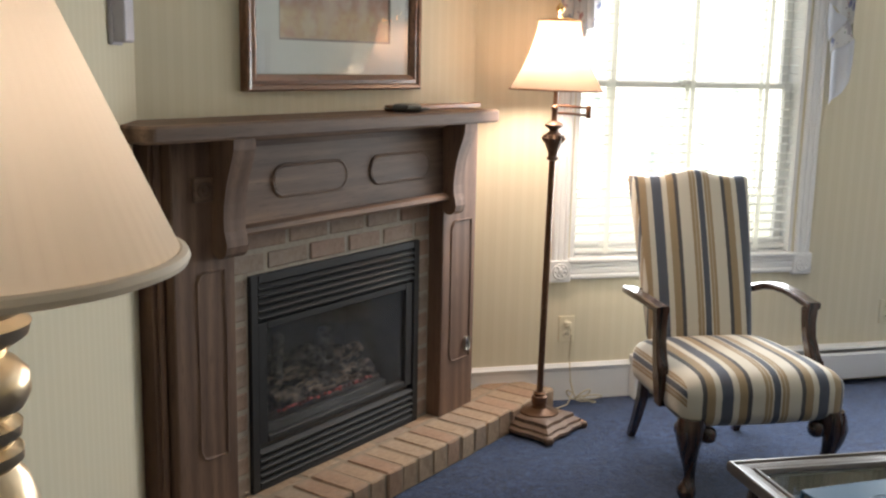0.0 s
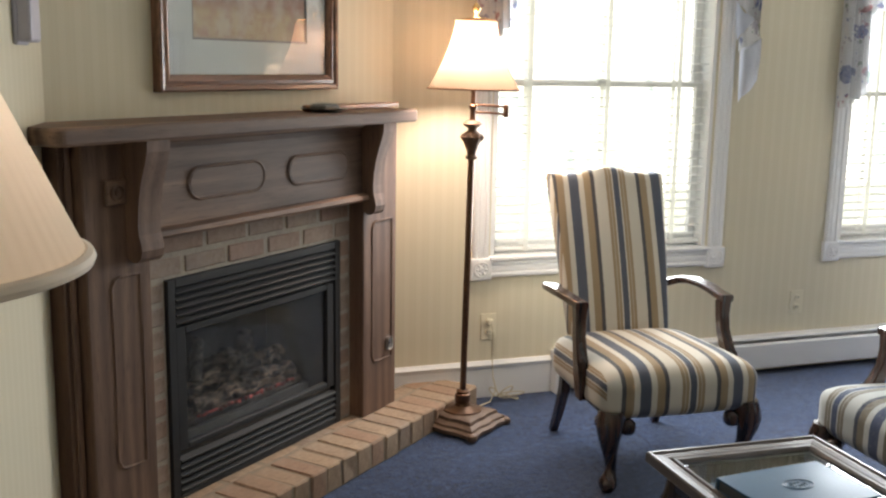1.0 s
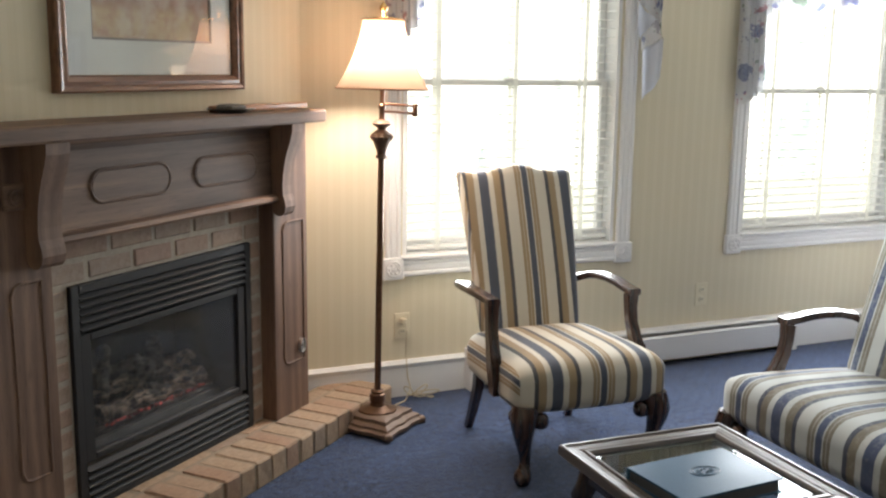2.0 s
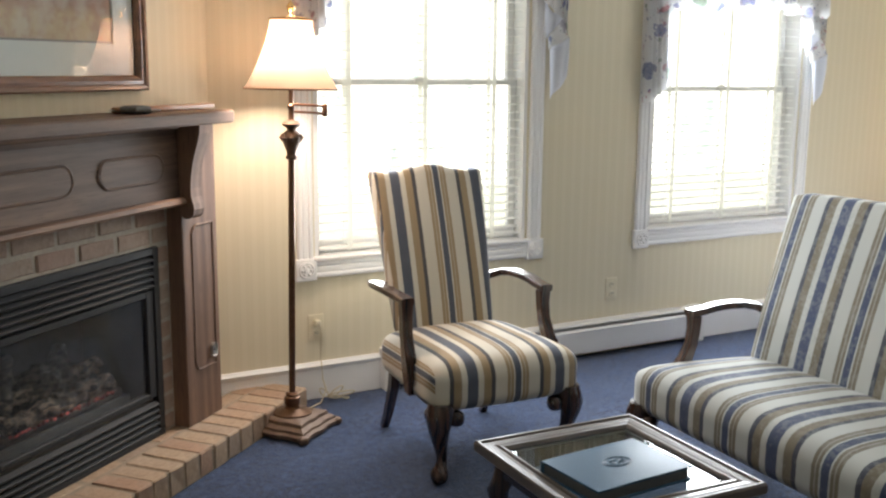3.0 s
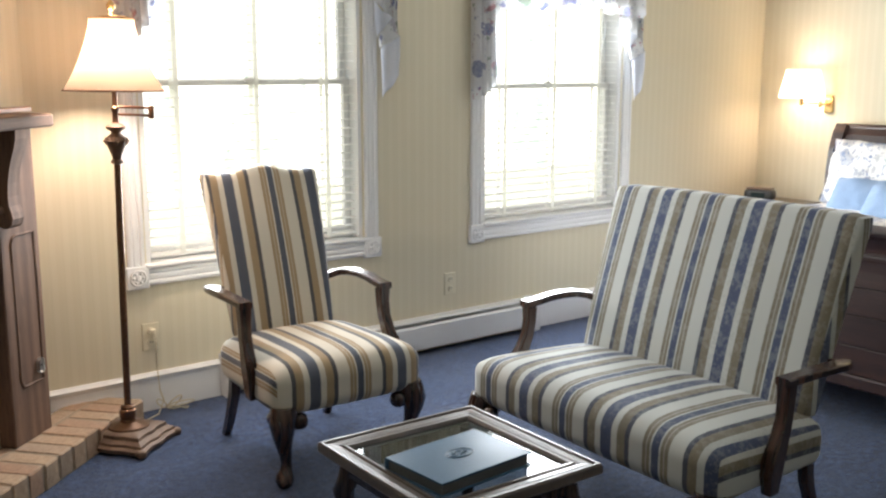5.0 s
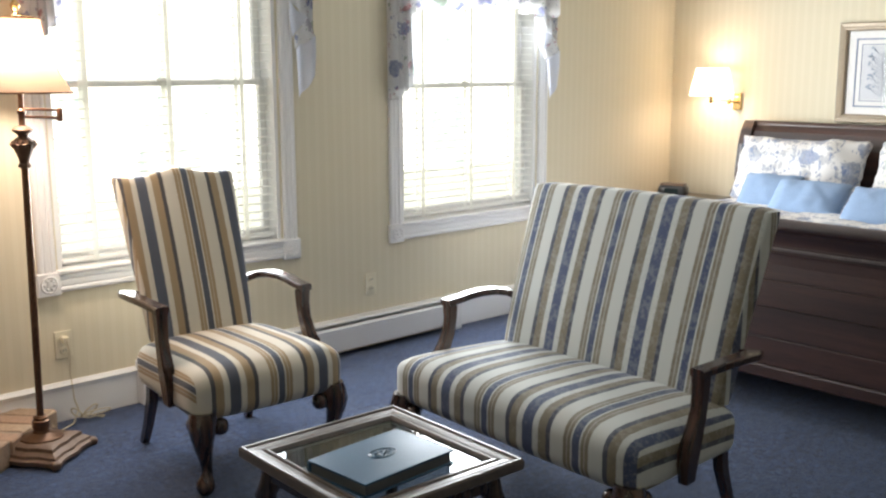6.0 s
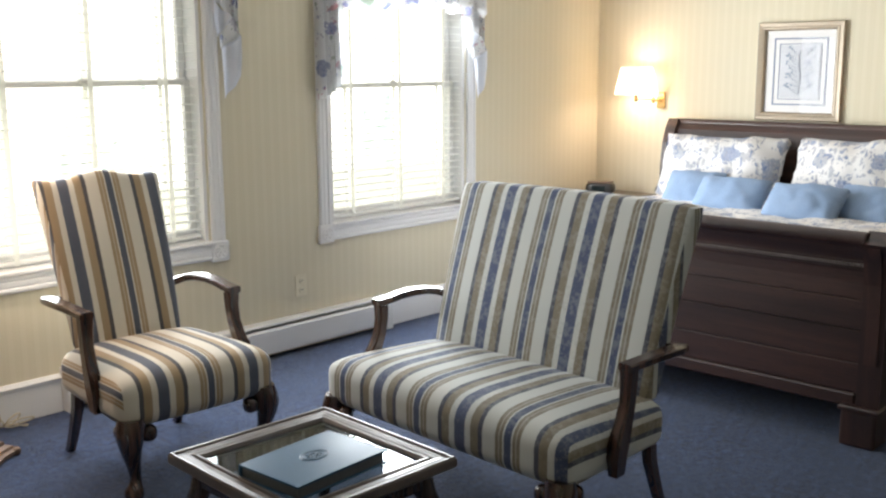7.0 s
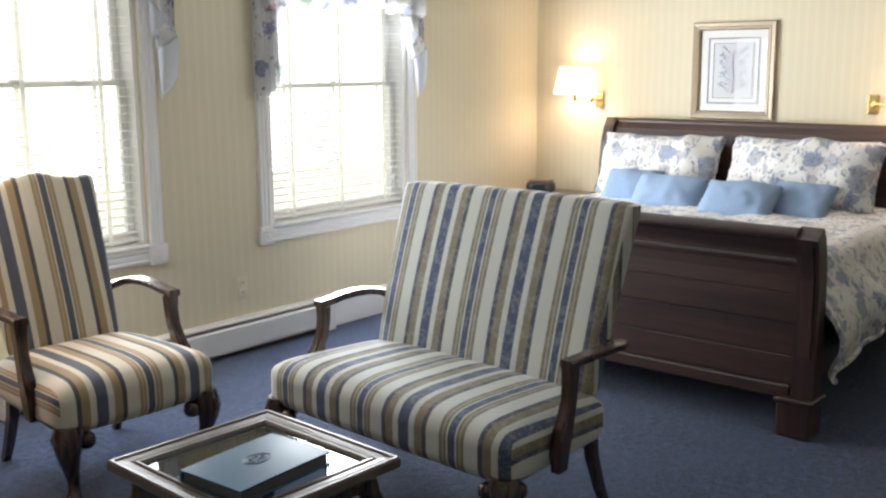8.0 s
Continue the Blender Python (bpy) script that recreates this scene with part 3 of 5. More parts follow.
def hazed(mt, share, color):
    """Mixes a thin pale diffuse film into a pane, imitating glare and reflected haze."""
    nt = mt.node_tree
    out, sh = nt.nodes["Material Output"], nt.nodes["Principled BSDF"]
    df = node(nt, "ShaderNodeBsdfDiffuse", Color=(*color, 1))
    amount = ramp(nt, noise_tex(nt, coords(nt), 5, 4), [(0.3, (share * 0.6,) * 3), (0.7, (share * 1.4,) * 3)])
    mx = node(nt, "ShaderNodeMixShader")
    nt.links.new(amount, mx.inputs["Fac"])
    nt.links.new(sh.outputs[0], mx.inputs[1])
    nt.links.new(df.outputs[0], mx.inputs[2])
    nt.links.new(mx.outputs[0], out.inputs["Surface"])


# grey veil of room reflections on the fire's glass, put into its colour
hazed(GLASS_DARK, 0.045, (0.42, 0.41, 0.38))
GLASS_DARK.node_tree.nodes["Principled BSDF"].inputs["IOR"].default_value = 1.25

man = thing("fireplace_mantel", "dark oak fireplace mantel with corbels and panelled pilasters", "mantel", FX, FY, 0, DIAG)


man.scale = (1, 1, FZ)


def shelf_outline(u0, u1, off):
    r = 0.035
    pts = [(u0, 0.050)]
    pts += [(u0 + r - r * math.cos(a), -off + r - r * math.sin(a)) for a in np.linspace(0, math.pi / 2, 6)]
    pts += [(u1 - r + r * math.sin(a), -off + r - r * math.cos(a)) for a in np.linspace(0, math.pi / 2, 6)]
    return pts + [(u1, 0.050)]


sh_bm = bmesh.new()
o0, o1 = shelf_outline(-0.135, 1.645, 0.205), shelf_outline(-0.130, 1.640, 0.199)
loft(sh_bm, [[(x, y, z) for x, y in o] for o, z in ((o1, 1.338), (o0, 1.345), (o0, 1.381), (o1, 1.388))])
part("shelf", sh_bm, OAK, man)
part("bed_mould", loft(bmesh.new(), [[(u, 0, 1.338), (u, -0.120, 1.338), (u, -0.112, 1.325), (u, -0.100, 1.318), (u, -0.092, 1.300), (u, 0, 1.300)] for u in (0.30, 1.38)]), OAK, man)
fr = part("frieze_board", loft(bmesh.new(), [[(u, -0.03, 1.30), (u, -0.092, 1.30), (u, -0.100, 1.058), (u, -0.03, 1.058)] for u in (0.272, 1.388)]), OAK, man)
part("frieze_rail", loft(bmesh.new(), [[(u, -0.03, 1.058), (u, -0.112, 1.058), (u, -0.128, 1.050), (u, -0.132, 1.036), (u, -0.122, 1.026), (u, -0.03, 1.026)] for u in (0.272, 1.388)]), OAK, man)


def stadium(u0, u1, z0, z1, off, r, seg=10):
    """A bead round a long panel with half-round ends, lying on the slanted board."""
    h = (z1 - z0) / 2
    zc = (z0 + z1) / 2
    pts = []
    for c, s in ((u1 - h, -1), (u0 + h, 1)):
        for k in range(seg + 1):
            a = math.pi * k / seg - math.pi / 2 + (0 if s < 0 else math.pi)
            pts.append((c + h * math.cos(a), zc + h * math.sin(a)))
    pts.append(pts[0])
    return tube(bmesh.new(), [(u, -off - (1.30 - z) * 0.033, z) for u, z in pts], r, 6)


for u0, u1 in ((0.44, 0.80), (0.93, 1.29)):
    part("panel_groove", stadium(u0, u1, 1.130, 1.232, 0.092, 0.0065), OAK, fr, "dark routed oval outline in the oak board")
    hh = 0.045
    pan = part("raised_panel", loft(bmesh.new(), [[(u0 + 0.05 + (u1 - u0 - 0.1) * f + 0.043 * math.cos(a), y0 - (1.30 - (1.181 + hh * math.sin(a))) * 0.033, 1.181 + hh * math.sin(a)) for f, a in
               [(1, -math.pi / 2 + math.pi * k / 8) for k in range(9)] + [(0, math.pi / 2 + math.pi * k / 8) for k in range(9)]] for y0 in (-0.08, -0.0960)]), OAK, fr)

for u0, u1, side in ((0.03, 0.27, -1), (1.39, 1.63, 1)):
    pil = part("pilaster", bx(u0, u1, -0.10, 0.050, 0.102, 1.338, 0.004), OAK_V, man)
    # routed panel line
    a, b = u0 + 0.085, u1 - 0.045
    if side > 0:
        a, b = u0 + 0.06, u1 - 0.035
    path = [(b, -0.10, 0.93), (a + 0.03, -0.10, 0.93), (a + 0.012, -0.10, 0.922), (a, -0.10, 0.90), (a, -0.10, 0.36), (a + 0.012, -0.10, 0.335), (a + 0.03, -0.10, 0.328), (b, -0.10, 0.328), (b, -0.10, 0.93)]
    part("panel_groove", tube(bmesh.new(), path, 0.006, 6), OAK_V, pil)
part("side_return", bx(-0.012, 0.028, -0.055, 0.050, 0.0, 1.338, 0.003), OAK_V, man)
part("side_bead", bx(0.000, 0.022, -0.068, -0.056, 0.0, 1.338, 0.005, 2), OAK_V, man)
part("side_return", bx(1.632, 1.66, -0.055, 0.050, 0.102, 1.338, 0.003), OAK_V, man)
blk = part("rosette_block", bx(0.100, 0.176, -0.116, -0.1005, 1.148, 1.224, 0.004), OAK, man)
rs = part("rosette", lathe(bmesh.new(), [(0.026, 0), (0.026, 0.004), (0.021, 0.007), (0.017, 0.002), (0.011, 0.002), (0.009, 0.007), (0.0, 0.009)], 18), OAK, blk, smooth=True)
rs.matrix_basis = pose(0.138 * U, -0.116 * U, 1.186 * U, 90)


def corbel(u0, u1):
    prof = [(0.098, 1.337), (0.200, 1.337), (0.198, 1.305), (0.190, 1.275), (0.176, 1.235), (0.163, 1.190), (0.154, 1.140), (0.150, 1.090), (0.152, 1.055),
            (0.160, 1.030), (0.163, 1.008), (0.157, 0.985), (0.142, 0.972), (0.122, 0.970), (0.106, 0.980), (0.098, 0.998)]
    bm = bmesh.new()
    loft(bm, [[(u, -p, z) for p, z in prof] for u in (u0, u0 + 0.004, u1 - 0.004, u1)])
    return part("corbel", bm, OAK_V, man)


corbel(0.180, 0.268)
corbel(1.385, 1.452)
kn = part("key_plate", bx(-0.018, 0.018, -0.008, 0, -0.030, 0.030, 0.014, 3), make_plain("nickel", (0.55, 0.53, 0.50), 0.35, 0.9), man, "oval nickel plate of the gas valve key")
kn.matrix_basis = pose(1.572 * U, -0.1005 * U, 0.388 * U)
kh = part("keyhole", lathe(bmesh.new(), [(0.007, 0), (0.007, 0.0025), (0.0, 0.0025)], 12), DARK, kn)
kh.matrix_basis = pose(0, -0.0055 * U, 0, 90)

# gas insert
INS0, INS1, IZ0, IZ1 = 0.385, 1.31, 0.103, 0.868
ins = thing("gas_fire_insert", "black metal gas fire insert with louvres and ceramic logs", "fireplace", FX, FY, 0, DIAG)
ins.scale = (1, 1, FZ)
bm = bmesh.new()
fy0, fy1 = -0.046, -0.010
box(bm, INS0, INS0 + 0.035, fy0, fy1, IZ0, IZ1, 0.003)
box(bm, INS1 - 0.035, INS1, fy0, fy1, IZ0, IZ1, 0.003)
box(bm, INS0 + 0.035, INS1 - 0.035, fy0, fy1, IZ1 - 0.03, IZ1, 0.003)
box(bm, INS0 + 0.035, INS1 - 0.035, fy0, fy1, IZ0, IZ0 + 0.02, 0.003)
part("frame", bm, BLACK, ins)
for z0, n, st in ((0.712, 5, 0.0255), (0.126, 5, 0.0265)):
    for k in range(n):
        z = z0 + k * st
        part("louvre", loft(bmesh.new(), [[(u, fy0 - 0.002, z), (u, fy0 + 0.004, z + 0.004), (u, fy0 + 0.018, z + 0.017), (u, fy0 + 0.014, z + 0.019), (u, fy0 - 0.004, z + 0.006)] for u in (INS0 + 0.036, INS1 - 0.036)]), BLACK, ins)
    part("louvre_back", bx(INS0 + 0.036, INS1 - 0.036, -0.018, -0.008, z0 - 0.01, z0 + n * st + 0.005), FIREBOX, ins)
bm = bmesh.new()
g0, g1, gz0, gz1 = INS0 + 0.036, INS1 - 0.036, 0.268, 0.700
box(bm, g0, g0 + 0.045, -0.040, -0.010, gz0, gz1, 0.003)
box(bm, g1 - 0.045, g1, -0.040, -0.010, gz0, gz1, 0.003)
box(bm, g0 + 0.045, g1 - 0.045, -0.040, -0.010, gz1 - 0.025, gz1, 0.003)
box(bm, g0 + 0.045, g1 - 0.045, -0.040, -0.010, gz0, gz0 + 0.022, 0.003)
part("door_frame", bm, BLACK, ins)
gl = part("glass_door", bx(g0 + 0.044, g1 - 0.044, -0.030, -0.026, gz0 + 0.02, gz1 - 0.022), GLASS_DARK, ins)
gl.visible_shadow = False
bm = bmesh.new()
box(bm, 0.415, 1.28, 0.32, 0.33, 0.13, 0.84)
box(bm, 0.405, 0.415, 0.0, 0.33, 0.13, 0.84)
box(bm, 1.28, 1.29, 0.0, 0.33, 0.13, 0.84)
box(bm, 0.405, 1.29, 0.0, 0.33, 0.84, 0.85)
box(bm, 0.405, 1.29, 0.0, 0.33, 0.115, 0.13)
part("firebox", bm, FIREBOX, ins)


def make_bark(name, dark, pale):
    mt, nt, sh = material(name, rough=0.95)
    crack = noise_tex(nt, coords(nt, (14, 60, 60)), 1.0, 5, 0.7)
    c = ramp(nt, crack, [(0.42, dark), (0.52, tuple((a + b) / 2 for a, b in zip(dark, pale))), (0.66, pale)])
    soot = noise_tex(nt, coords(nt), 11, 3)
    c = mix(nt, ramp(nt, soot, [(0.48, (0, 0, 0)), (0.62, (0.8, 0.8, 0.8))]), c, dark)
    base(nt, sh, c)
    bump(nt, sh, crack, 1.0, 0.02)
    return mt


LOG = make_bark("ceramic_log", (0.020, 0.016, 0.013), (0.42, 0.31, 0.22))
LOG_CHAR = make_bark("charred_log", (0.018, 0.016, 0.014), (0.20, 0.165, 0.135))


def fire_log(name, p0, p1, r, mat, seed):
    bm = bmesh.new()
    p0, p1 = (Vector((0.85 + (p[0] - 0.84) * 0.87, p[1], p[2])) for p in (p0, p1))
    n = 44
    path = [p0.lerp(p1, i / n) + Vector((0, 0, 0.006 * math.sin(i * 0.25 + seed))) for i in range(n + 1)]
    tube(bm, path, [r * (0.86 + 0.3 * noise.noise((i * 0.16, seed, 0))) for i in range(n + 1)], 20)
    for v in bm.verts:
        v.co += 0.009 * noise.noise(Vector((v.co.x * 30, v.co.y * 120, v.co.z * 120))) * Vector((0.4, 1, 1))
        v.co += 0.008 * Vector((noise.noise(v.co * 26 + Vector((seed, 0, 0))), noise.noise(v.co * 26 + Vector((0, seed, 0))), noise.noise(v.co * 26 + Vector((0, 0, seed)))))
    return part("log", bm, mat, ins, smooth=80)


part("burner_tray", bx(0.52, 1.16, 0.03, 0.26, 0.30, 0.335, 0.01), LOG_CHAR, ins)
part("tray_base", bx(0.50, 1.18, 0.02, 0.28, 0.131, 0.30), FIREBOX, ins)
fire_log("log", (0.52, 0.055, 0.362), (0.86, 0.040, 0.366), 0.033, LOG, 1)
fire_log("log", (0.82, 0.075, 0.366), (1.13, 0.050, 0.372), 0.037, LOG, 2)
fire_log("log", (0.56, 0.120, 0.412), (0.98, 0.105, 0.420), 0.030, LOG, 4)
fire_log("log", (0.90, 0.140, 0.415), (1.15, 0.120, 0.425), 0.034, LOG, 5)
fire_log("log", (0.60, 0.200, 0.392), (1.12, 0.200, 0.40), 0.050, LOG_CHAR, 6)
fire_log("log", (0.62, 0.20, 0.44), (0.92, 0.09, 0.478), 0.034, LOG_CHAR, 7)
fire_log("log", (0.80, 0.06, 0.445), (1.06, 0.22, 0.49), 0.034, LOG_CHAR, 9)
fire_log("log", (0.60, 0.10, 0.43), (0.76, 0.22, 0.53), 0.026, LOG_CHAR, 12)
em, ent, esh = material("ember", (0.12, 0.02, 0.01), 0.9)
esh.inputs["Emission Color"].default_value = (1.0, 0.22, 0.20, 1)
ef = noise_tex(ent, coords(ent), 75, 2)
ent.links.new(math_node(ent, 'MULTIPLY', math_node(ent, 'GREATER_THAN', ef, 0.60), 0.45), esh.inputs["Emission Strength"])
bm = bmesh.new()
for k in range(46):
    u = 0.58 + 0.50 * k / 45 + random.uniform(-0.006, 0.006)
    bmesh.ops.create_icosphere(bm, subdivisions=1, radius=random.uniform(0.004, 0.009), matrix=Matrix.Translation((u, 0.012 + random.uniform(-0.006, 0.010), 0.338 + random.uniform(0, 0.006))))
part("embers", bm, em, ins, "glowing red ember bed")

# things on the shelf
PEWTER = make_plain("dark_dish", (0.20, 0.19, 0.18), 0.3, 0.4)
dish = thing("small_dish", "small dark shallow dish on the mantel shelf", "dish", FX, FY, 0, DIAG)
dish.matrix_basis = pose(FX * U, FY * U, 0, 0, 0, DIAG) @ pose(1.14 * U, -0.10 * U, 1.388 * FZ * U)
part("plate", lathe(bmesh.new(), [(0.045, 0.0), (0.050, 0.004), (0.088, 0.012), (0.090, 0.015), (0.084, 0.014), (0.045, 0.007), (0.0, 0.007)], 28), PEWTER, dish, smooth=True)
part("pebbles", rbox(0.045, 0.04, 0.012, 0.012, 6, lambda p: p + Vector((0.004 * noise.noise(p * 60), 0.004 * noise.noise(p * 55), 0.018))), make_plain("grey_pebble", (0.14, 0.14, 0.13), 0.7, 0, 0.4, 60), dish, smooth=True)
strip = thing("wooden_strip", "thin reddish brown wooden strip lying along the wall", "wood strip")
strip.matrix_basis = pose(FX * U, FY * U, 0, 0, 0, DIAG) @ pose(1.42 * U, -0.03 * U, 1.388 * FZ * U)
part("board", bx(-0.30, 0.30, -0.022, 0.022, 0, 0.022, 0.004), make_wood("redwood", (0.26, 0.12, 0.06), (0.44, 0.24, 0.13), 0.4), strip)

# framed print over the mantel
FRAME_WOOD = make_wood("frame_wood", (0.10, 0.045, 0.025), (0.26, 0.13, 0.075), 0.3, "X", 1.0, 0.3)
MAT_BLUE = make_plain("mat_board", (0.62, 0.65, 0.63), 0.9, 0, 0.03)
PICTURE_GLASS = make_glass("picture_glass")


def mitred(parent, w, h, prof, mat):
    """Four mitred bars round w x h; prof: (inward, forward) points of the section."""
    for nm, k in (("bar_top", 0), ("bar_right", 1), ("bar_bottom", 2), ("bar_left", 3)):
        half, other = (w / 2, h / 2) if k % 2 == 0 else (h / 2, w / 2)
        bm = loft(bmesh.new(), [[(s * (half - i), -f, other - i) for i, f in prof] for s in (-1, 1)])
        bm.transform(Matrix.Rotation(radians(90 * k), 4, 'Y'))
        part(nm, bm, mat, parent)


def hole_board(w, h, iw, ih, y0, y1):
    bm = bmesh.new()
    box(bm, -w / 2, -iw / 2, y0, y1, -h / 2, h / 2)
    box(bm, iw / 2, w / 2, y0, y1, -h / 2, h / 2)
    box(bm, -iw / 2, iw / 2, y0, y1, -h / 2, -ih / 2)
    box(bm, -iw / 2, iw / 2, y0, y1, ih / 2, h / 2)
    return bm


def make_still_life():
    mt, nt, sh = material("still_life_print", rough=0.7)
    v = coords(nt)
    sx = nt.nodes.new("ShaderNodeSeparateXYZ")
    nt.links.new(v, sx.inputs[0])
    h = math_node(nt, 'ADD', math_node(nt, 'MULTIPLY', sx.outputs["Z"], 1.5), 0.5)
    c = ramp(nt, h, [(0.0, (0.33, 0.27, 0.20)), (0.10, (0.45, 0.36, 0.24)), (0.34, (0.50, 0.37, 0.22)), (0.40, (0.30, 0.16, 0.12)), (0.7, (0.20, 0.20, 0.22)), (1.0, (0.26, 0.27, 0.28))])
    vo = node(nt, "ShaderNodeTexVoronoi", Scale=11.0)
    nt.links.new(v, vo.inputs["Vector"])
    blobs = ramp(nt, vo.outputs["Distance"], [(0.25, (1, 1, 1)), (0.5, (0, 0, 0))])
    c = mix(nt, math_node(nt, 'MULTIPLY', blobs, 0.45), c, (0.58, 0.52, 0.44))
    n1 = noise_tex(nt, v, 16, 5, 0.7)
    c = mix(nt, ramp(nt, n1, [(0.45, (0, 0, 0)), (0.62, (0.6, 0.6, 0.6))]), c, (0.36, 0.17, 0.14))
    n2 = noise_tex(nt, v, 7, 5, 0.7)
    c = mix(nt, ramp(nt, n2, [(0.5, (0, 0, 0)), (0.7, (0.6, 0.6, 0.6))]), c, (0.55, 0.50, 0.42))
    base(nt, sh, c)
    return mt


pic = thing("framed_print", "wood framed still life print behind glass over the mantel", "picture")
pic.matrix_basis = pose(FX * U, FY * U, 0, 0, 0, DIAG) @ pose(0.918 * U, 0.0415 * U, 1.815 * U)
PW, PH = 0.936, 0.74
mitred(pic, PW, PH, [(0, -0.012), (0, 0.020), (0.006, 0.026), (0.018, 0.024), (0.024, 0.018), (0.036, 0.020), (0.050, 0.012), (0.056, 0.006), (0.056, -0.012)], FRAME_WOOD)
part("mat_board", hole_board(PW - 0.10, PH - 0.10, 0.60, 0.40, 0.002, 0.005), MAT_BLUE, pic)
part("mat_bevel", hole_board(0.62, 0.42, 0.585, 0.385, 0.0052, 0.0072), make_plain("mat_core", (0.22, 0.20, 0.20), 0.9, 0, 0.1), pic)
part("print", bx(-0.30, 0.30, 0.0075, 0.0095, -0.20, 0.20), make_still_life(), pic)
part("glass", bx(-PW / 2 + 0.05, PW / 2 - 0.05, -0.003, -0.001, -PH / 2 + 0.05, PH / 2 - 0.05), PICTURE_GLASS, pic).visible_shadow = False

# ---- striped seats ----
def make_stripes(name, navy, tan, cream, phase=0.0, motif=0.0, half=0.2, wrap="Z"):
    """Woven stripes along local x: a narrow group and a wide group by turns, half apart."""
    mt, nt, sh = material(name, rough=0.85)
    v = coords(nt)
    sx = nt.nodes.new("ShaderNodeSeparateXYZ")
    nt.links.new(v, sx.inputs[0])
    wob = math_node(nt, 'MULTIPLY', math_node(nt, 'SUBTRACT', noise_tex(nt, v, 70, 2), 0.5), 0.004)
    # round the sides the cloth goes on, down (Z) or back (Y)
    tc = nt.nodes.new("ShaderNodeTexCoord")
    ns3 = nt.nodes.new("ShaderNodeSeparateXYZ")
    nt.links.new(tc.outputs["Normal"], ns3.inputs[0])
    flank = math_node(nt, 'GREATER_THAN', math_node(nt, 'ABSOLUTE', ns3.outputs["X"]), 0.72)
    way = math_node(nt, 'MULTIPLY', math_node(nt, 'SIGN', sx.outputs["X"]), flank)
    run = math_node(nt, 'SUBTRACT', 0.45 * U, sx.outputs["Z"]) if wrap == "Z" else math_node(nt, 'SUBTRACT', sx.outputs["Y"], 0.25 * U)
    px = math_node(nt, 'ADD', sx.outputs["X"], math_node(nt, 'MULTIPLY', way, run))
    p = math_node(nt, 'ADD', math_node(nt, 'ADD', px, wob), phase * U)
    d = math_node(nt, 'PINGPONG', p, half * U)
    f = math_node(nt, 'DIVIDE', d, half * U)
    dark = tuple(a * 0.45 + b * 0.06 for a, b in zip(navy, tan))
    fade = tuple(a * 0.55 + b * 0.45 for a, b in zip(tan, cream))
    edges = [(0.0, navy), (0.068, cream), (0.100, tan), (0.155, fade), (0.180, tan), (0.245, cream), (0.510, dark), (0.600, tan), (0.765, cream), (0.885, navy)]
    c = ramp(nt, f, edges, 'CONSTANT')
    thread = noise_tex(nt, coords(nt, (900, 900, 900)), 1.0, 1)
    c = mix(nt, math_node(nt, 'MULTIPLY', thread, 0.08), c, cream)
    if motif:
        # small woven sprigs across the coloured bands
        band = ramp(nt, f, [(0.0, (1, 1, 1)), (0.26, (0, 0, 0)), (0.51, (1, 1, 1))], 'CONSTANT')
        along = sx.outputs["Y"] if wrap == "Z" else sx.outputs["Z"]
        beat = math_node(nt, 'ABSOLUTE', math_node(nt, 'SINE', math_node(nt, 'MULTIPLY', along, math.pi / 0.105)))
        spr = ramp(nt, math_node(nt, 'ADD', math_node(nt, 'MULTIPLY', beat, 0.16), noise_tex(nt, v, 60, 3, 0.7)), [(0.60, (0, 0, 0)), (0.68, (1, 1, 1))])
        c = mix(nt, math_node(nt, 'MULTIPLY', math_node(nt, 'MULTIPLY', spr, band), motif), c, tuple(a * 0.8 for a in cream))
        spots = ramp(nt, noise_tex(nt, v, 75, 3, 0.7), [(0.53, (0, 0, 0)), (0.60, (1, 1, 1))])
        c = mix(nt, math_node(nt, 'MULTIPLY', math_node(nt, 'MULTIPLY', spots, band), motif * 0.6), c, dark)
    soil = noise_tex(nt, v, 6, 3)
    c = mix(nt, math_node(nt, 'MULTIPLY', soil, 0.10), c, (0.35, 0.31, 0.25))
    base(nt, sh, c)
    sh.inputs["Sheen Weight"].default_value = 0.15
    bump(nt, sh, thread, 0.25, 0.0012)
    return mt


CREAM = (0.64, 0.60, 0.51)
CHAIR_DYES = (0.052, 0.068, 0.108), (0.33, 0.235, 0.130), CREAM, -0.025, 0.0, 0.190
SETTEE_DYES = (0.019, 0.041, 0.118), (0.172, 0.142, 0.094), (0.52, 0.54, 0.52), 0.056, 0.22, 0.212
FABRIC = [make_stripes("striped_cloth", *CHAIR_DYES, w) for w in "ZY"]
FABRIC_SETTEE = [make_stripes("striped_cloth_sprigged", *SETTEE_DYES, w) for w in "ZY"]
LEG = make_wood("dark_mahogany", (0.026, 0.014, 0.011), (0.085, 0.042, 0.030), 0.22, "Z", 1.0, 0.6)
UNDER = make_plain("black_cambric", (0.02, 0.02, 0.02), 0.95)


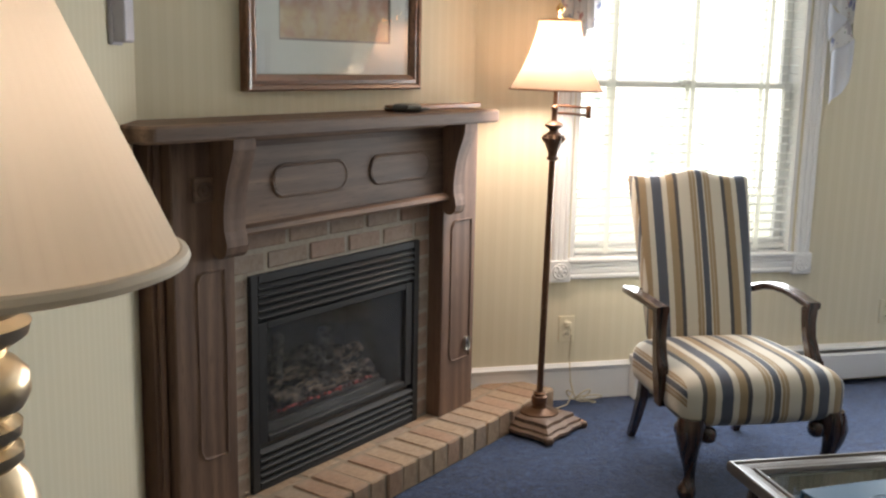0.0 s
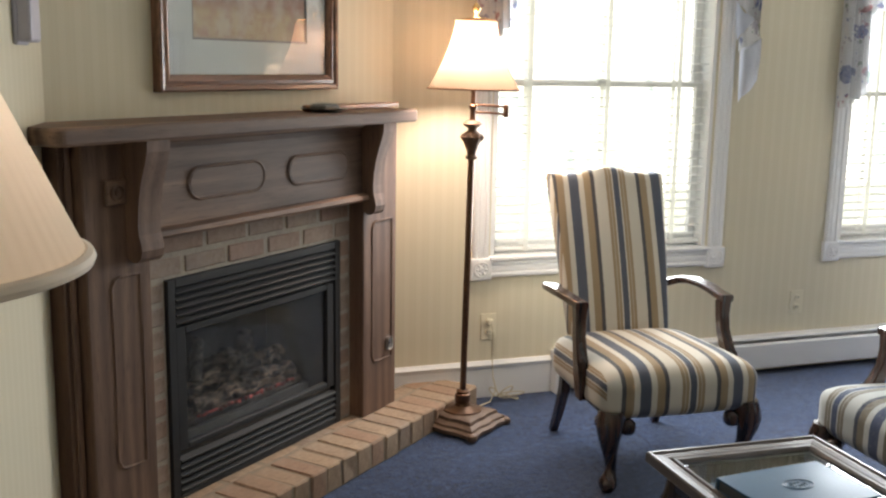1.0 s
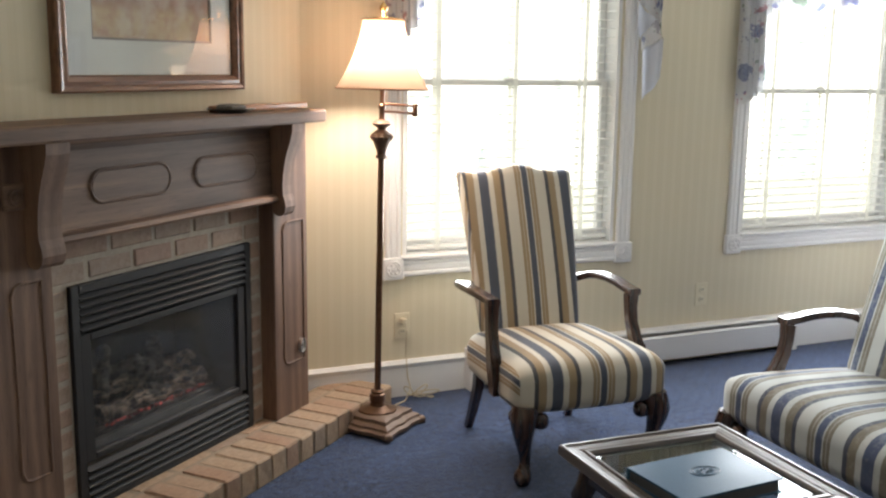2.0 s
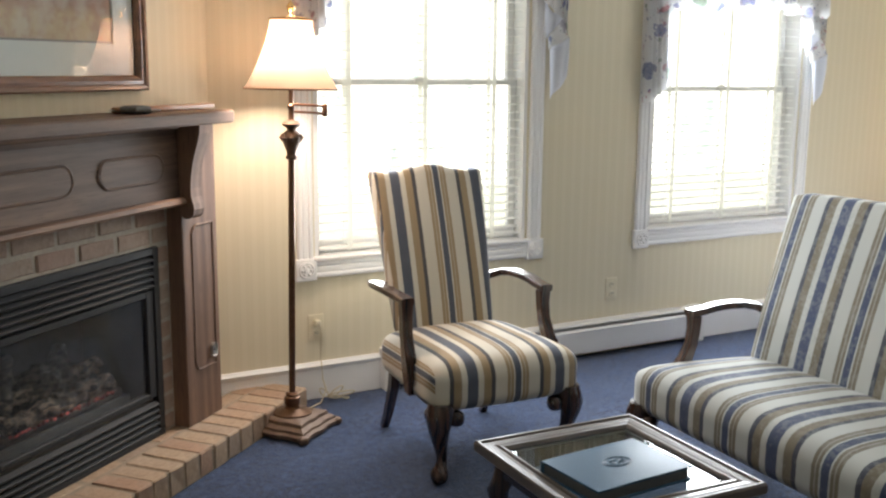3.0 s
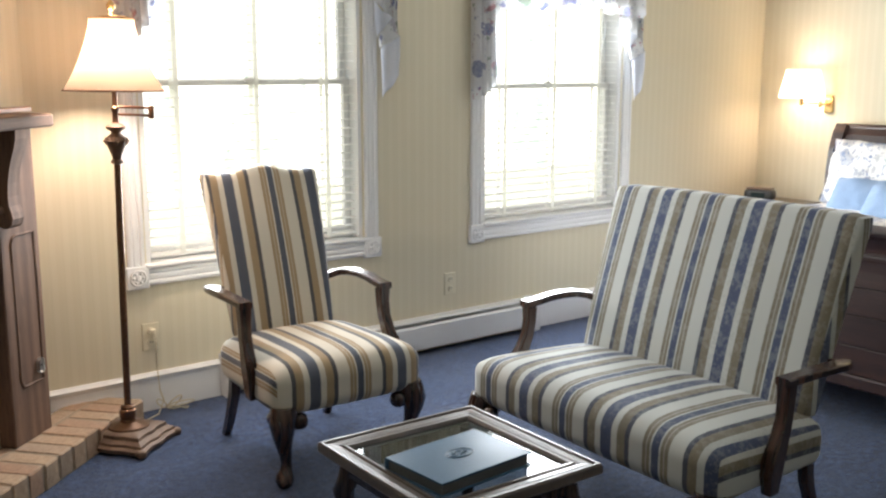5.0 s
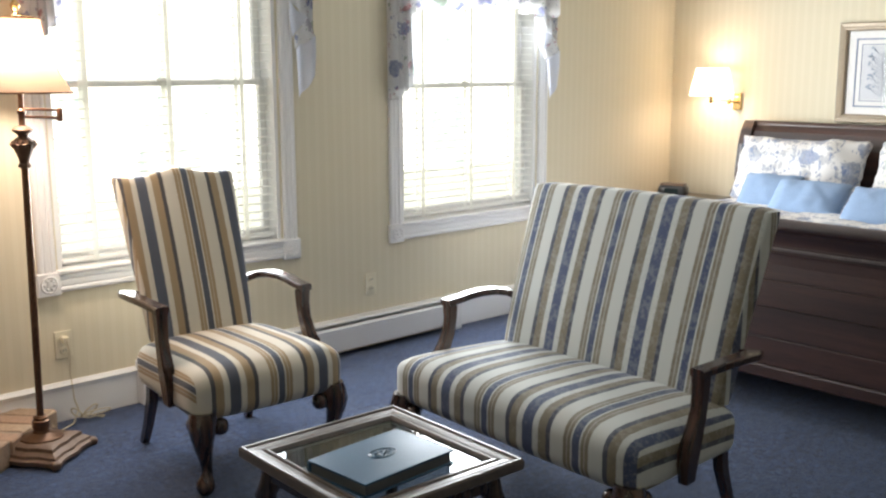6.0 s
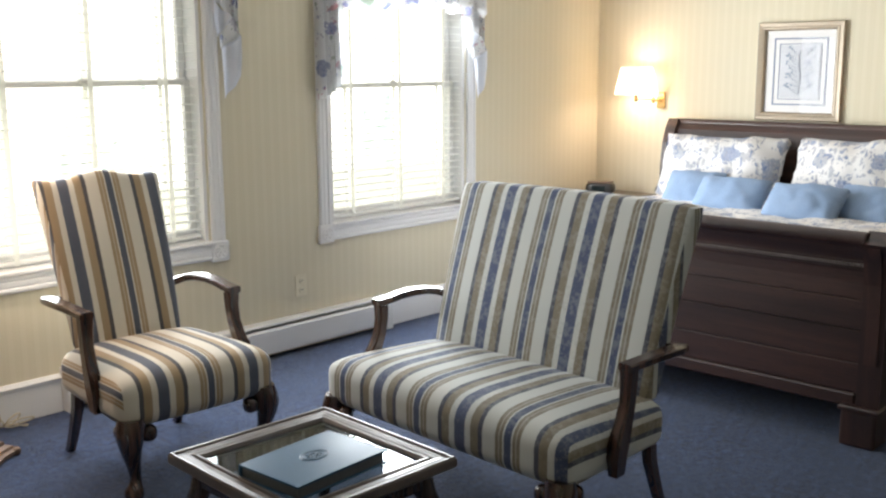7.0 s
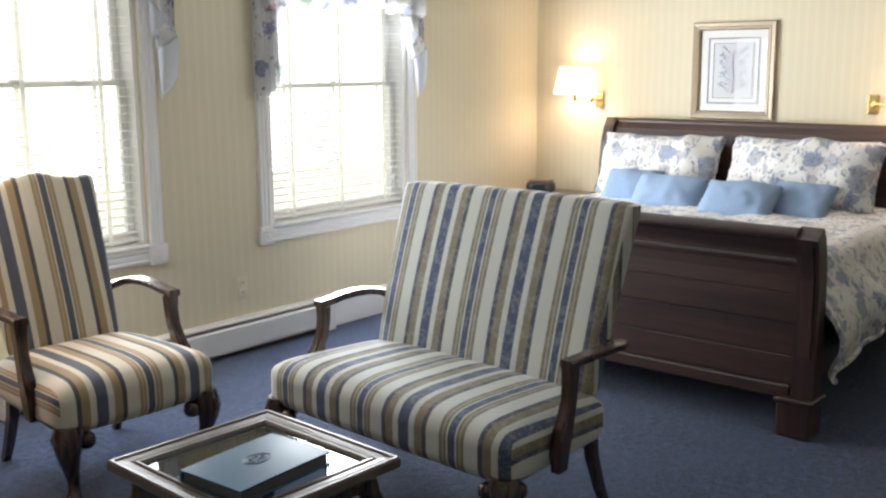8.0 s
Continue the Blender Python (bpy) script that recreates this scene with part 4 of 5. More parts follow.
def cabriole(bm, x, y, sx, top=0.315):
    """A cabriole leg with a swelling knee and a ball foot, at the corner towards (sx, -y)."""
    pts = [(0.000, top, 0.048), (0.004, top - 0.03, 0.053), (0.012, top - 0.07, 0.050), (0.012, top - 0.11, 0.040), (0.004, top - 0.16, 0.029), (-0.006, top - 0.20, 0.023),
           (-0.010, 0.085, 0.020), (-0.004, 0.065, 0.024), (0.006, 0.048, 0.033), (0.008, 0.028, 0.035), (0.006, 0.010, 0.028), (0.006, 0.0, 0.018)]
    path = [(x + sx * o, y - o, z) for o, z, r in pts]
    secs = []
    for (px, py, pz), (_, _, r) in zip(path, pts):
        secs.append([(px + r * math.cos(2 * math.pi * k / 12), py + r * math.sin(2 * math.pi * k / 12), pz) for k in range(12)])
    loft(bm, secs)
    return bm


def upholstered_seat(name, label, category, W, fabric, camel, x, y, rz, group="", arm=(0.0, 0.0, 0.0)):
    """A Georgian open armchair or settee, W wide over the seat front, facing local -y."""
    c = thing(name, label, category, x, y, 0, rz, group)
    hw = W / 2
    # seat
    y0, y1, z0, z1 = -0.325, 0.29, 0.275, 0.452

    def seat_shape(p):
        q = Vector((p.x, p.y + (y0 + y1) / 2, p.z + (z0 + z1) / 2))
        t = (q.y - y0) / (y1 - y0)
        q.x *= 1 - 0.11 * t * (0.66 / W) ** 0.8
        if p.z > 0:
            q.z += 0.040 * (1 - (p.x / hw) ** 4) * (1 - (2 * t - 1) ** 4) - 0.012 * t
        if p.y < 0 and abs(p.x) < hw:
            q.y -= 0.022 * (1 - (p.x / hw) ** 2) * (1 if W < 0.9 else 0.6)
        return q
    part("seat", rbox(hw, (y1 - y0) / 2, (z1 - z0) / 2, 0.058, 20, seat_shape), fabric[0], c, smooth=60)
    part("seat_underside", bx(-hw * 0.86, hw * 0.86, -0.26, 0.25, 0.297, 0.304), UNDER, c)
    # back
    bt, bb = (hw - 0.066, hw - 0.108) if camel else (hw - 0.056, hw - 0.086)
    zb0, zb1 = 0.43, (1.097 if camel else 1.105)

    def back_shape(p):
        t = max(0.0, (p.z + (zb1 - zb0) / 2) / (zb1 - zb0))
        z = zb0 + t * (zb1 - zb0)
        xx = p.x / bt
        if t > 0.5:
            lift = camel * (math.exp(-(xx / 0.42) ** 2) * 0.032 + 0.010 * abs(xx) ** 6) + (1 - camel) * 0.010 * (1 - xx * xx)
            z += lift * (t - 0.5) * 2
        yy = 0.255 + 0.215 * t ** 1.12 + p.y
        if p.y < 0:
            yy -= 0.012 * (1 - xx * xx) * math.sin(math.pi * t)
        return Vector((p.x * (bb + (bt - bb) * t) / bt, yy, z))
    part("backrest", rbox(bt, 0.046, (zb1 - zb0) / 2, 0.022, 22, back_shape), fabric[1], c, smooth=60)
    # legs
    for s in (-1, 1):
        part("front_leg", cabriole(bmesh.new(), s * (hw - 0.052), -0.295, s), LEG, c, smooth=60)
        for dx in (0.040, -0.004):
            part("knee_scroll", rbox(0.031, 0.031, 0.032, 0.028, 3, lambda p, s=s, dx=dx: p + Vector((s * (hw - 0.052) - s * dx * 1.5, -0.292 - (0.012 if dx > 0 else -0.058), 0.248))), LEG, c, smooth=60)
        bm = bmesh.new()
        rect_bar(bm, [(s * (hw - 0.105), 0.262, 0.33), (s * (hw - 0.100), 0.275, 0.20), (s * (hw - 0.092), 0.312, 0.08), (s * (hw - 0.086), 0.345, 0.0)], [(0.042, 0.045), (0.040, 0.042), (0.034, 0.036), (0.030, 0.032)])
        part("back_leg", bm, LEG, c)
        # open arm: rail from the back, curving out and over the post
        ax, ay, az = arm
        z = 0.665 + az
        rail = [(s * (hw - 0.085), 0.330, z - 0.030), (s * (hw - 0.045), 0.325, z - 0.022), (s * (hw - 0.010), 0.300, z - 0.012), (s * (hw + 0.010), 0.24, z - 0.003), (s * (hw + 0.014), 0.16, z), (s * (hw + 0.010), 0.08, z - 0.002), (s * (hw + 0.002), 0.01, z - 0.008), (s * (hw - 0.002), -0.068, z - 0.012)]
        rail = [(px + s * ax * min(1, k / 3), py + ay * k / 7, pz) for k, (px, py, pz) in enumerate(rail)]
        secs = []
        wid = [0.016, 0.020, 0.024, 0.026, 0.027, 0.026, 0.025, 0.027]
        for i, p in enumerate(rail):
            d = (Vector(rail[min(i + 1, 7)]) - Vector(rail[max(i - 1, 0)])).normalized()
            side = d.cross(Vector((0, 0, 1))).normalized()
            up = side.cross(d)
            w = wid[i]
            secs.append([Vector(p) + side * a * w + up * b * 0.0140 for a, b in ((-1, -0.7), (-0.85, -1), (0.85, -1), (1, -0.7), (1, 0.6), (0.8, 1), (-0.8, 1), (-1, 0.6))])
        part("arm_rail", loft(bmesh.new(), secs), LEG, c, smooth=28)
        xx = s * (hw - 0.004 + ax)
        post = [(xx, -0.042, z - 0.026), (xx, -0.042, z - 0.08), (xx + s * 0.002, -0.050, z - 0.14), (xx + s * 0.006, -0.074, z - 0.20), (xx + s * 0.010, -0.100, z - 0.25), (xx + s * 0.010, -0.110, z - 0.30), (xx + s * 0.006, -0.104, z - 0.365)]
        post = [(px, py + ay, pz) for px, py, pz in post]
        part("arm_post", rect_bar(bmesh.new(), post, [(0.050, 0.046), (0.044, 0.042), (0.042, 0.042), (0.044, 0.050), (0.048, 0.062), (0.044, 0.066), (0.036, 0.050)]), LEG, c, smooth=28)
        for k in (-1, 0, 1):
            part("post_flute", tube(bmesh.new(), [(xx + s * 0.010 + 0.012 * k, -0.126 + ay, z - 0.215), (xx + s * 0.010 + 0.014 * k, -0.138 + ay, z - 0.26), (xx + s * 0.010 + 0.012 * k, -0.142 + ay, z - 0.305)], [0.003, 0.0055, 0.003], 6), LEG, c, smooth=True)
    return c


upholstered_seat("armchair", "open armchair in cream, tan and navy striped cloth on cabriole legs", "chair", 0.655, FABRIC, 1.0, 2.014, 3.363, -3.2, "striped seats", (-0.015, 0.0, 0.0))
upholstered_seat("settee", "two seat settee in striped and sprigged cloth with open arms", "sofa", 1.220, FABRIC_SETTEE, 0.0, 2.662, 2.198, -93.4, "striped seats", (0.0, 0.03, -0.018)).scale = (1, 0.94, 0.967)

# ---- coffee table and folder ----
TABLE_WOOD = make_plain("table_wood", (0.120, 0.098, 0.085), 0.36, 0, 0.3, 14)
TABLE_DARK = make_wood("table_leg_wood", (0.022, 0.014, 0.011), (0.06, 0.038, 0.028), 0.25, "Z", 1.0, 0.4)
TABLE_GLASS = make_glass("table_glass", (0.80, 0.93, 0.92))
TABLE_GLASS.node_tree.nodes["Principled BSDF"].inputs["IOR"].default_value = 1.3
ct = thing("coffee_table", "square dark wood coffee table with a sunk glass top", "table", 1.7286, 2.0782, 0, -2.3)
ct.scale = (0.904, 0.963, 1)
TW = 0.63
PROF = [(0.006, 0.418), (0.0, 0.424), (0.0, 0.446), (0.005, 0.453), (0.013, 0.453), (0.017, 0.447), (0.030, 0.449), (0.048, 0.447), (0.056, 0.443), (0.060, 0.449), (0.070, 0.448), (0.076, 0.441), (0.078, 0.434), (0.078, 0.424), (0.070, 0.418)]
for k in range(4):
    h = TW / 2
    bm = loft(bmesh.new(), [[(s * (h - i), -(h - i), z) for i, z in PROF] for s in (-1, 1)])
    bm.transform(Matrix.Rotation(radians(90 * k), 4, 'Z'))
    part("top_rail", bm, TABLE_WOOD, ct)
    bm = loft(bmesh.new(), [[(s * (h - 0.075), -(h - 0.050) + d, z) for d, z in ((0, 0.4175), (0.0, 0.365), (0.004, 0.360), (0.020, 0.360), (0.020, 0.4175))] for s in (-1, 1)])
    bm.transform(Matrix.Rotation(radians(90 * k), 4, 'Z'))
    part("apron", bm, TABLE_DARK, ct)
    sx, sy = ((-1, -1), (1, -1), (1, 1), (-1, 1))[k]
    bm = bmesh.new()
    pts = [(-0.012, 0.4175, 0.034), (-0.004, 0.35, 0.038), (0.010, 0.31, 0.036), (0.004, 0.24, 0.025), (-0.006, 0.16, 0.019), (-0.010, 0.08, 0.016), (-0.002, 0.05, 0.022), (0.006, 0.028, 0.028), (0.006, 0.0, 0.022)]
    loft(bm, [[(sx * (h - 0.068 + o) + r * math.cos(2 * math.pi * i / 12), sy * (h - 0.068 + o) + r * math.sin(2 * math.pi * i / 12), z) for i in range(12)] for o, z, r in pts])
    part("leg", bm, TABLE_DARK, ct, smooth=60)
g = TW / 2 - 0.0785
part("glass_top", bx(-g, g, -g, g, 0.4300, 0.4380, 0.0015), TABLE_GLASS, ct, "clear glass panel").visible_shadow = False

LEATHER = make_plain("navy_leather", (0.050, 0.115, 0.195), 0.38, 0, 0.25, 220)
LEATHER.node_tree.nodes["Principled BSDF"].inputs["Specular IOR Level"].default_value = 0.12
PAGES = make_plain("paper_edges", (0.10, 0.11, 0.13), 0.7, 0, 0.2, 200)
fd = thing("guest_folder", "thick navy leather folder with an embossed crest lying shut", "book", 1.684, 2.010, 0.4382, 3.2)
fd.scale = (0.985, 0.95, 1)
part("cover_back", bx(-0.170, 0.170, -0.125, 0.125, 0.0, 0.005, 0.002), LEATHER, fd)
part("page_block", bx(-0.163, 0.160, -0.118, 0.119, 0.0052, 0.032), PAGES, fd)
part("cover_front", rbox(0.171, 0.126, 0.004, 0.003, 4, lambda p: p + Vector((0, 0, 0.0375 + 0.004 * math.cos(p.x * 8) * math.cos(p.y * 10)))), LEATHER, fd, smooth=40)
part("spine", rbox(0.171, 0.006, 0.020, 0.005, 4, lambda p: p + Vector((0, 0.124, 0.0205))), LEATHER, fd, smooth=40)
bm = bmesh.new()
for sc in (1.0, 0.82):
    tube(bm, [(0.045 * sc * math.cos(2 * math.pi * i / 28), 0.032 * sc * math.sin(2 * math.pi * i / 28), 0.0455) for i in range(29)], 0.0011, 5)
for k in range(9):
    a = 2 * math.pi * k / 9
    tube(bm, [(0.010 * math.cos(a), 0.008 * math.sin(a), 0.0457), (0.018 * math.cos(a + 0.5), 0.013 * math.sin(a + 0.5), 0.0458), (0.028 * math.cos(a + 0.2), 0.019 * math.sin(a + 0.2), 0.0456)], 0.0014, 5)
part("crest", bm, make_plain("embossed_leather", (0.085, 0.150, 0.215), 0.35, 0.0), fd, "embossed oval crest")

# ---- lamps ----
SHADE_FLOOR = make_shade("floor_shade_cloth", (0.24, 0.170, 0.120), 0.0)
SHADE_SCONCE = make_shade("sconce_shade_cloth", (0.92, 0.88, 0.78), 0.0)
SHADE_TABLE = make_shade("table_shade_cloth", (0.90, 0.81, 0.70), 0.0)
BRONZE = make_plain("antique_bronze", (0.16, 0.085, 0.050), 0.32, 0.75, 0.5, 60)
BRONZE_GILT = make_plain("gilt_bronze", (0.15, 0.090, 0.058), 0.55, 0.25, 0.4, 60)
BRAID = make_plain("brown_braid", (0.30, 0.15, 0.08), 0.8)

fl = thing("floor_lamp", "bronze swing arm floor lamp with a lit bell shade", "floor lamp", LX, LY, 0, 0)
fl.matrix_basis = fl.matrix_basis @ pose(0, 0, 0, 0, 0.9)
fl.scale = (1, 1, 0.98)
h = 0.148
bm = loft(bmesh.new(), [[(s * (1 + 0.03 * math.cos(8 * a)) * math.cos(a) / max(abs(math.cos(a)), abs(math.sin(a))), s * (1 + 0.03 * math.cos(8 * a)) * math.sin(a) / max(abs(math.cos(a)), abs(math.sin(a))), z) for a in [2 * math.pi * k / 48 for k in range(48)]]
                        for s, z in ((h * 0.92, 0.004), (h, 0.012), (h, 0.026), (h * 0.90, 0.034), (h * 0.88, 0.044), (h * 0.74, 0.056), (h * 0.72, 0.070), (h * 0.60, 0.078))])
bm.transform(Matrix.Rotation(radians(38), 4, 'Z'))
part("base", bm, BRONZE_GILT, fl, smooth=30)
for k in range(4):
    a = radians(38 + 45 + 90 * k)
    part("foot", rbox(0.022, 0.022, 0.018, 0.016, 4, lambda p, a=a: p + Vector((h * 1.32 * math.cos(a), h * 1.32 * math.sin(a), 0.018))), BRONZE_GILT, fl, smooth=60)
part("collar", lathe(bmesh.new(), [(0.085, 0.078), (0.083, 0.084), (0.060, 0.090), (0.034, 0.100), (0.030, 0.112), (0.034, 0.122), (0.034, 0.150), (0.026, 0.156), (0.030, 0.164), (0.022, 0.172)], 28), BRONZE, fl, smooth=40)
part("pole", lathe(bmesh.new(), [(0.0135, 0.165), (0.0145, 0.6), (0.0135, 1.19)], 16), BRONZE, fl, smooth=True)
part("urn", lathe(bmesh.new(), [(0.015, 1.185), (0.024, 1.190), (0.024, 1.200), (0.018, 1.206), (0.021, 1.222), (0.032, 1.250), (0.041, 1.275), (0.040, 1.292), (0.027, 1.303), (0.018, 1.310), (0.020, 1.318), (0.036, 1.328), (0.040, 1.336), (0.030, 1.346), (0.014, 1.352)], 28), BRONZE_GILT, fl, smooth=50)
bm = bmesh.new()
for k in range(10):
    a = 2 * math.pi * k / 10
    tube(bm, [(0.040 * math.cos(a), 0.040 * math.sin(a), 1.292), (0.044 * math.cos(a), 0.044 * math.sin(a), 1.281), (0.038 * math.cos(a), 0.038 * math.sin(a), 1.263)], [0.007, 0.009, 0.003], 6)
part("leaf_collar", bm, BRONZE_GILT, fl, smooth=60)
part("stem", lathe(bmesh.new(), [(0.016, 1.350), (0.012, 1.356), (0.012, 1.395), (0.016, 1.400), (0.016, 1.412), (0.010, 1.418), (0.010, 1.470), (0.014, 1.474), (0.014, 1.51), (0.018, 1.52), (0.018, 1.56), (0.0, 1.562)], 18), BRONZE, fl, smooth=40)
bm = bmesh.new()
for z in (1.386, 1.416):
    tube(bm, [(0.0, 0, z), (0.06, -0.02, z - 0.002), (0.135, -0.03, z - 0.006)], 0.0055, 8)
lathe(bm, [(0.010, 1.366), (0.012, 1.370), (0.012, 1.414), (0.009, 1.420)], 12, 0.135, -0.03)
part("swing_arm", bm, BRONZE, fl, smooth=50)
prof = []
for i in range(13):
    t = i / 12
    prof.append((0.084 + 0.106 * (t ** 1.7 * 0.85 + t * 0.15), 1.760 - 0.281 * t))
bm = bmesh.new()
n = 8 * 6
outer, inner = [], []
for r, z in prof:
    outer.append([(r * (1 + 0.012 * abs(math.sin(4 * a)) - 0.012) * math.cos(a), r * (1 + 0.012 * abs(math.sin(4 * a)) - 0.012) * math.sin(a), z) for a in [2 * math.pi * k / n for k in range(n)]])
loft(bm, outer, caps=False)
part("shade", bm, SHADE_FLOOR, fl, "cream bell shade glowing from inside", smooth=60)
for r, z in ((0.0845, 1.760), (0.1905, 1.480)):
    part("shade_trim", tube(bmesh.new(), [(r * math.cos(2 * math.pi * k / 40), r * math.sin(2 * math.pi * k / 40), z) for k in range(41)], 0.004, 6), BRAID, fl)
bm = bmesh.new()
for k in range(3):
    a = 2 * math.pi * k / 3
    tube(bm, [(0, 0, 1.775), (0.087 * math.cos(a), 0.087 * math.sin(a), 1.766)], 0.002, 5)
tube(bm, [(0.0, 0, 1.56), (0.035, 0, 1.60), (0.04, 0, 1.68), (0.02, 0, 1.74), (0, 0, 1.775)], 0.002, 5)
part("harp", bm, BRASS, fl)
part("finial", lathe(bmesh.new(), [(0.006, 1.775), (0.010, 1.781), (0.006, 1.789), (0.016, 1.801), (0.018, 1.813), (0.010, 1.825), (0.004, 1.833), (0.0, 1.835)], 16), BRASS, fl, smooth=True)

# table lamp near the camera
CHROME_BRASS = make_plain("polished_pewter_brass", (0.74, 0.58, 0.38), 0.30, 0.85, 0.3, 18)
tl = thing("table_lamp", "polished metal table lamp with a lit pleated shade", "table lamp", TX, TY, 0.804, 0)
part("body", lathe(bmesh.new(), [(0.085, 0.0), (0.088, 0.010), (0.080, 0.022), (0.050, 0.034), (0.040, 0.050), (0.046, 0.066), (0.036, 0.080), (0.030, 0.110), (0.038, 0.180), (0.050, 0.270), (0.056, 0.340), (0.053, 0.378), (0.044, 0.404), (0.036, 0.414),
                               (0.042, 0.420), (0.042, 0.428), (0.034, 0.433), (0.041, 0.440), (0.042, 0.450), (0.034, 0.456), (0.044, 0.464), (0.050, 0.476), (0.049, 0.492), (0.040, 0.502), (0.032, 0.507), (0.036, 0.514), (0.050, 0.524), (0.053, 0.534), (0.046, 0.542), (0.048, 0.547), (0.036, 0.553), (0.022, 0.556)], 40), CHROME_BRASS, tl, smooth=50)
part("candle_tube", lathe(bmesh.new(), [(0.020, 0.555), (0.019, 0.60), (0.017, 0.645), (0.0, 0.646)], 20), make_plain("cream_tube", (0.75, 0.66, 0.50), 0.5, 0, 0.05), tl, smooth=True)
TR0, TR1, TZ0, TZ1 = 0.172, 0.068, 0.585, 0.815
bm = bmesh.new()
n = 288
loft(bm, [[((TR1 + (TR0 - TR1) * t) * (1 + 0.0035 * math.cos(72 * a)) * math.cos(a), (TR1 + (TR0 - TR1) * t) * (1 + 0.0035 * math.cos(72 * a)) * math.sin(a), TZ1 + (TZ0 - TZ1) * t) for a in [2 * math.pi * k / n for k in range(n)]] for t in (0, 0.33, 0.66, 1)], caps=False)
part("shade", bm, SHADE_TABLE, tl, "cream pleated empire shade", smooth=80)
for r, z in ((TR0, TZ0), (TR1, TZ1)):
    part("shade_trim", tube(bmesh.new(), [(r * math.cos(2 * math.pi * k / 64), r * math.sin(2 * math.pi * k / 64), z) for k in range(65)], 0.0065, 8), make_plain("shade_binding", (0.82, 0.70, 0.57), 0.8, 0, 0.05), tl, smooth=True)
bm = bmesh.new()
for k in range(3):
    a = 2 * math.pi * k / 3
    tube(bm, [(0, 0, 0.80), (TR1 * math.cos(a), TR1 * math.sin(a), TZ1 - 0.004)], 0.0018, 5)
tube(bm, [(0, 0, 0.645), (0.03, 0, 0.68), (0.03, 0, 0.75), (0, 0, 0.805)], 0.0018, 5)
part("harp", bm, BRASS, tl)
ct2 = thing("lamp_stand_table", "small dark wood side table under the lamp", "side table", TX, TY, 0, 0)
part("tabletop", bx(-0.165, 0.22, -0.24, 0.24, 0.779, 0.804, 0.006, 2), MAHOGANY, ct2)
for sx in (-0.14, 0.19):
    for sy in (-0.21, 0.21):
        part("leg", lathe(bmesh.new(), [(0.012, 0), (0.016, 0.3), (0.022, 0.76), (0.022, 0.779)], 12, sx, sy), MAHOGANY, ct2, smooth=True)


def sconce(y, side, out, along):
    s = thing("wall_sconce", "brass swing arm wall lamp with a lit white shade", "wall lamp", XB, y, 1.30, 0, "bedside wall lamps")
    part("back_plate", bx(-0.020, 0, -0.032, 0.032, -0.058, 0.058, 0.006, 2), BRASS, s)
    bm = bmesh.new()
    tube(bm, [(-0.02, 0, 0.0), (-0.06, 0, 0.0), (-0.085, side * 0.02, 0.0)], 0.008, 8)
    tube(bm, [(-0.085, side * 0.02, 0.006), (-out, side * along, 0.008)], 0.006, 8)
    lathe(bm, [(0.010, -0.02), (0.012, -0.016), (0.012, 0.022), (0.008, 0.028)], 12, -0.085, side * 0.02)
    lathe(bm, [(0.009, -0.01), (0.014, 0.0), (0.012, 0.030), (0.015, 0.036), (0.015, 0.080), (0.0, 0.082)], 12, -out, side * along)
    part("arm", bm, BRASS, s, smooth=50)
    bm = bmesh.new()
    loft(bm, [[(-out + r * math.cos(2 * math.pi * k / 40), side * along + r * math.sin(2 * math.pi * k / 40), z) for k in range(40)] for r, z in ((0.150, 0.042), (0.107, 0.228))], caps=False)
    part("shade", bm, SHADE_SCONCE, s, "white empire shade glowing from inside", smooth=60)
    return s


sconce(3.680, 1, 0.155, 0.115)
sconce(1.811, -1, 0.165, 0.270)

# ---- bed end of the room ----
BED_WOOD = make_wood("bed_mahogany", (0.020, 0.008, 0.006), (0.064, 0.026, 0.019), 0.45, "Y", 0.8, 0.35)
BED_WOOD_V = make_wood("bed_mahogany_upright", (0.020, 0.008, 0.006), (0.064, 0.026, 0.019), 0.45, "Z", 0.8, 0.35)
BED_LINEN = make_floral("bed_floral", (0.64, 0.62, 0.60), [(0.09, 0.14, 0.27), (0.24, 0.26, 0.32), (0.11, 0.17, 0.33), (0.30, 0.30, 0.33), (0.14, 0.18, 0.28)], 9.0, 0.52)
BLUE_CLOTH = make_plain("blue_cushion_cloth", (0.205, 0.285, 0.415), 0.9, 0, 0.22, 160)
SHEET = make_plain("white_sheet", (0.75, 0.75, 0.75), 0.85, 0, 0.04)
BY0, BY1 = 1.335, 3.440       # bed from side to side
bed = thing("sleigh_bed", "dark mahogany sleigh bed with a beaded footboard", "bed")


def sleigh(profile, thick, y0, y1):
    """A curved board: profile of (x, z) from bottom to top."""
    pts = [Vector((x, 0, z)) for x, z in profile]
    front, back = [], []
    for i, p in enumerate(pts):
        d = (pts[min(i + 1, len(pts) - 1)] - pts[max(i - 1, 0)]).normalized()
        nrm = Vector((-d.z, 0, d.x))
        front.append(p + nrm * thick / 2)
        back.append(p - nrm * thick / 2)
    loop = front + back[::-1]
    return loft(bmesh.new(), [[(p.x, y, p.z) for p in loop] for y in (y0, y1)])


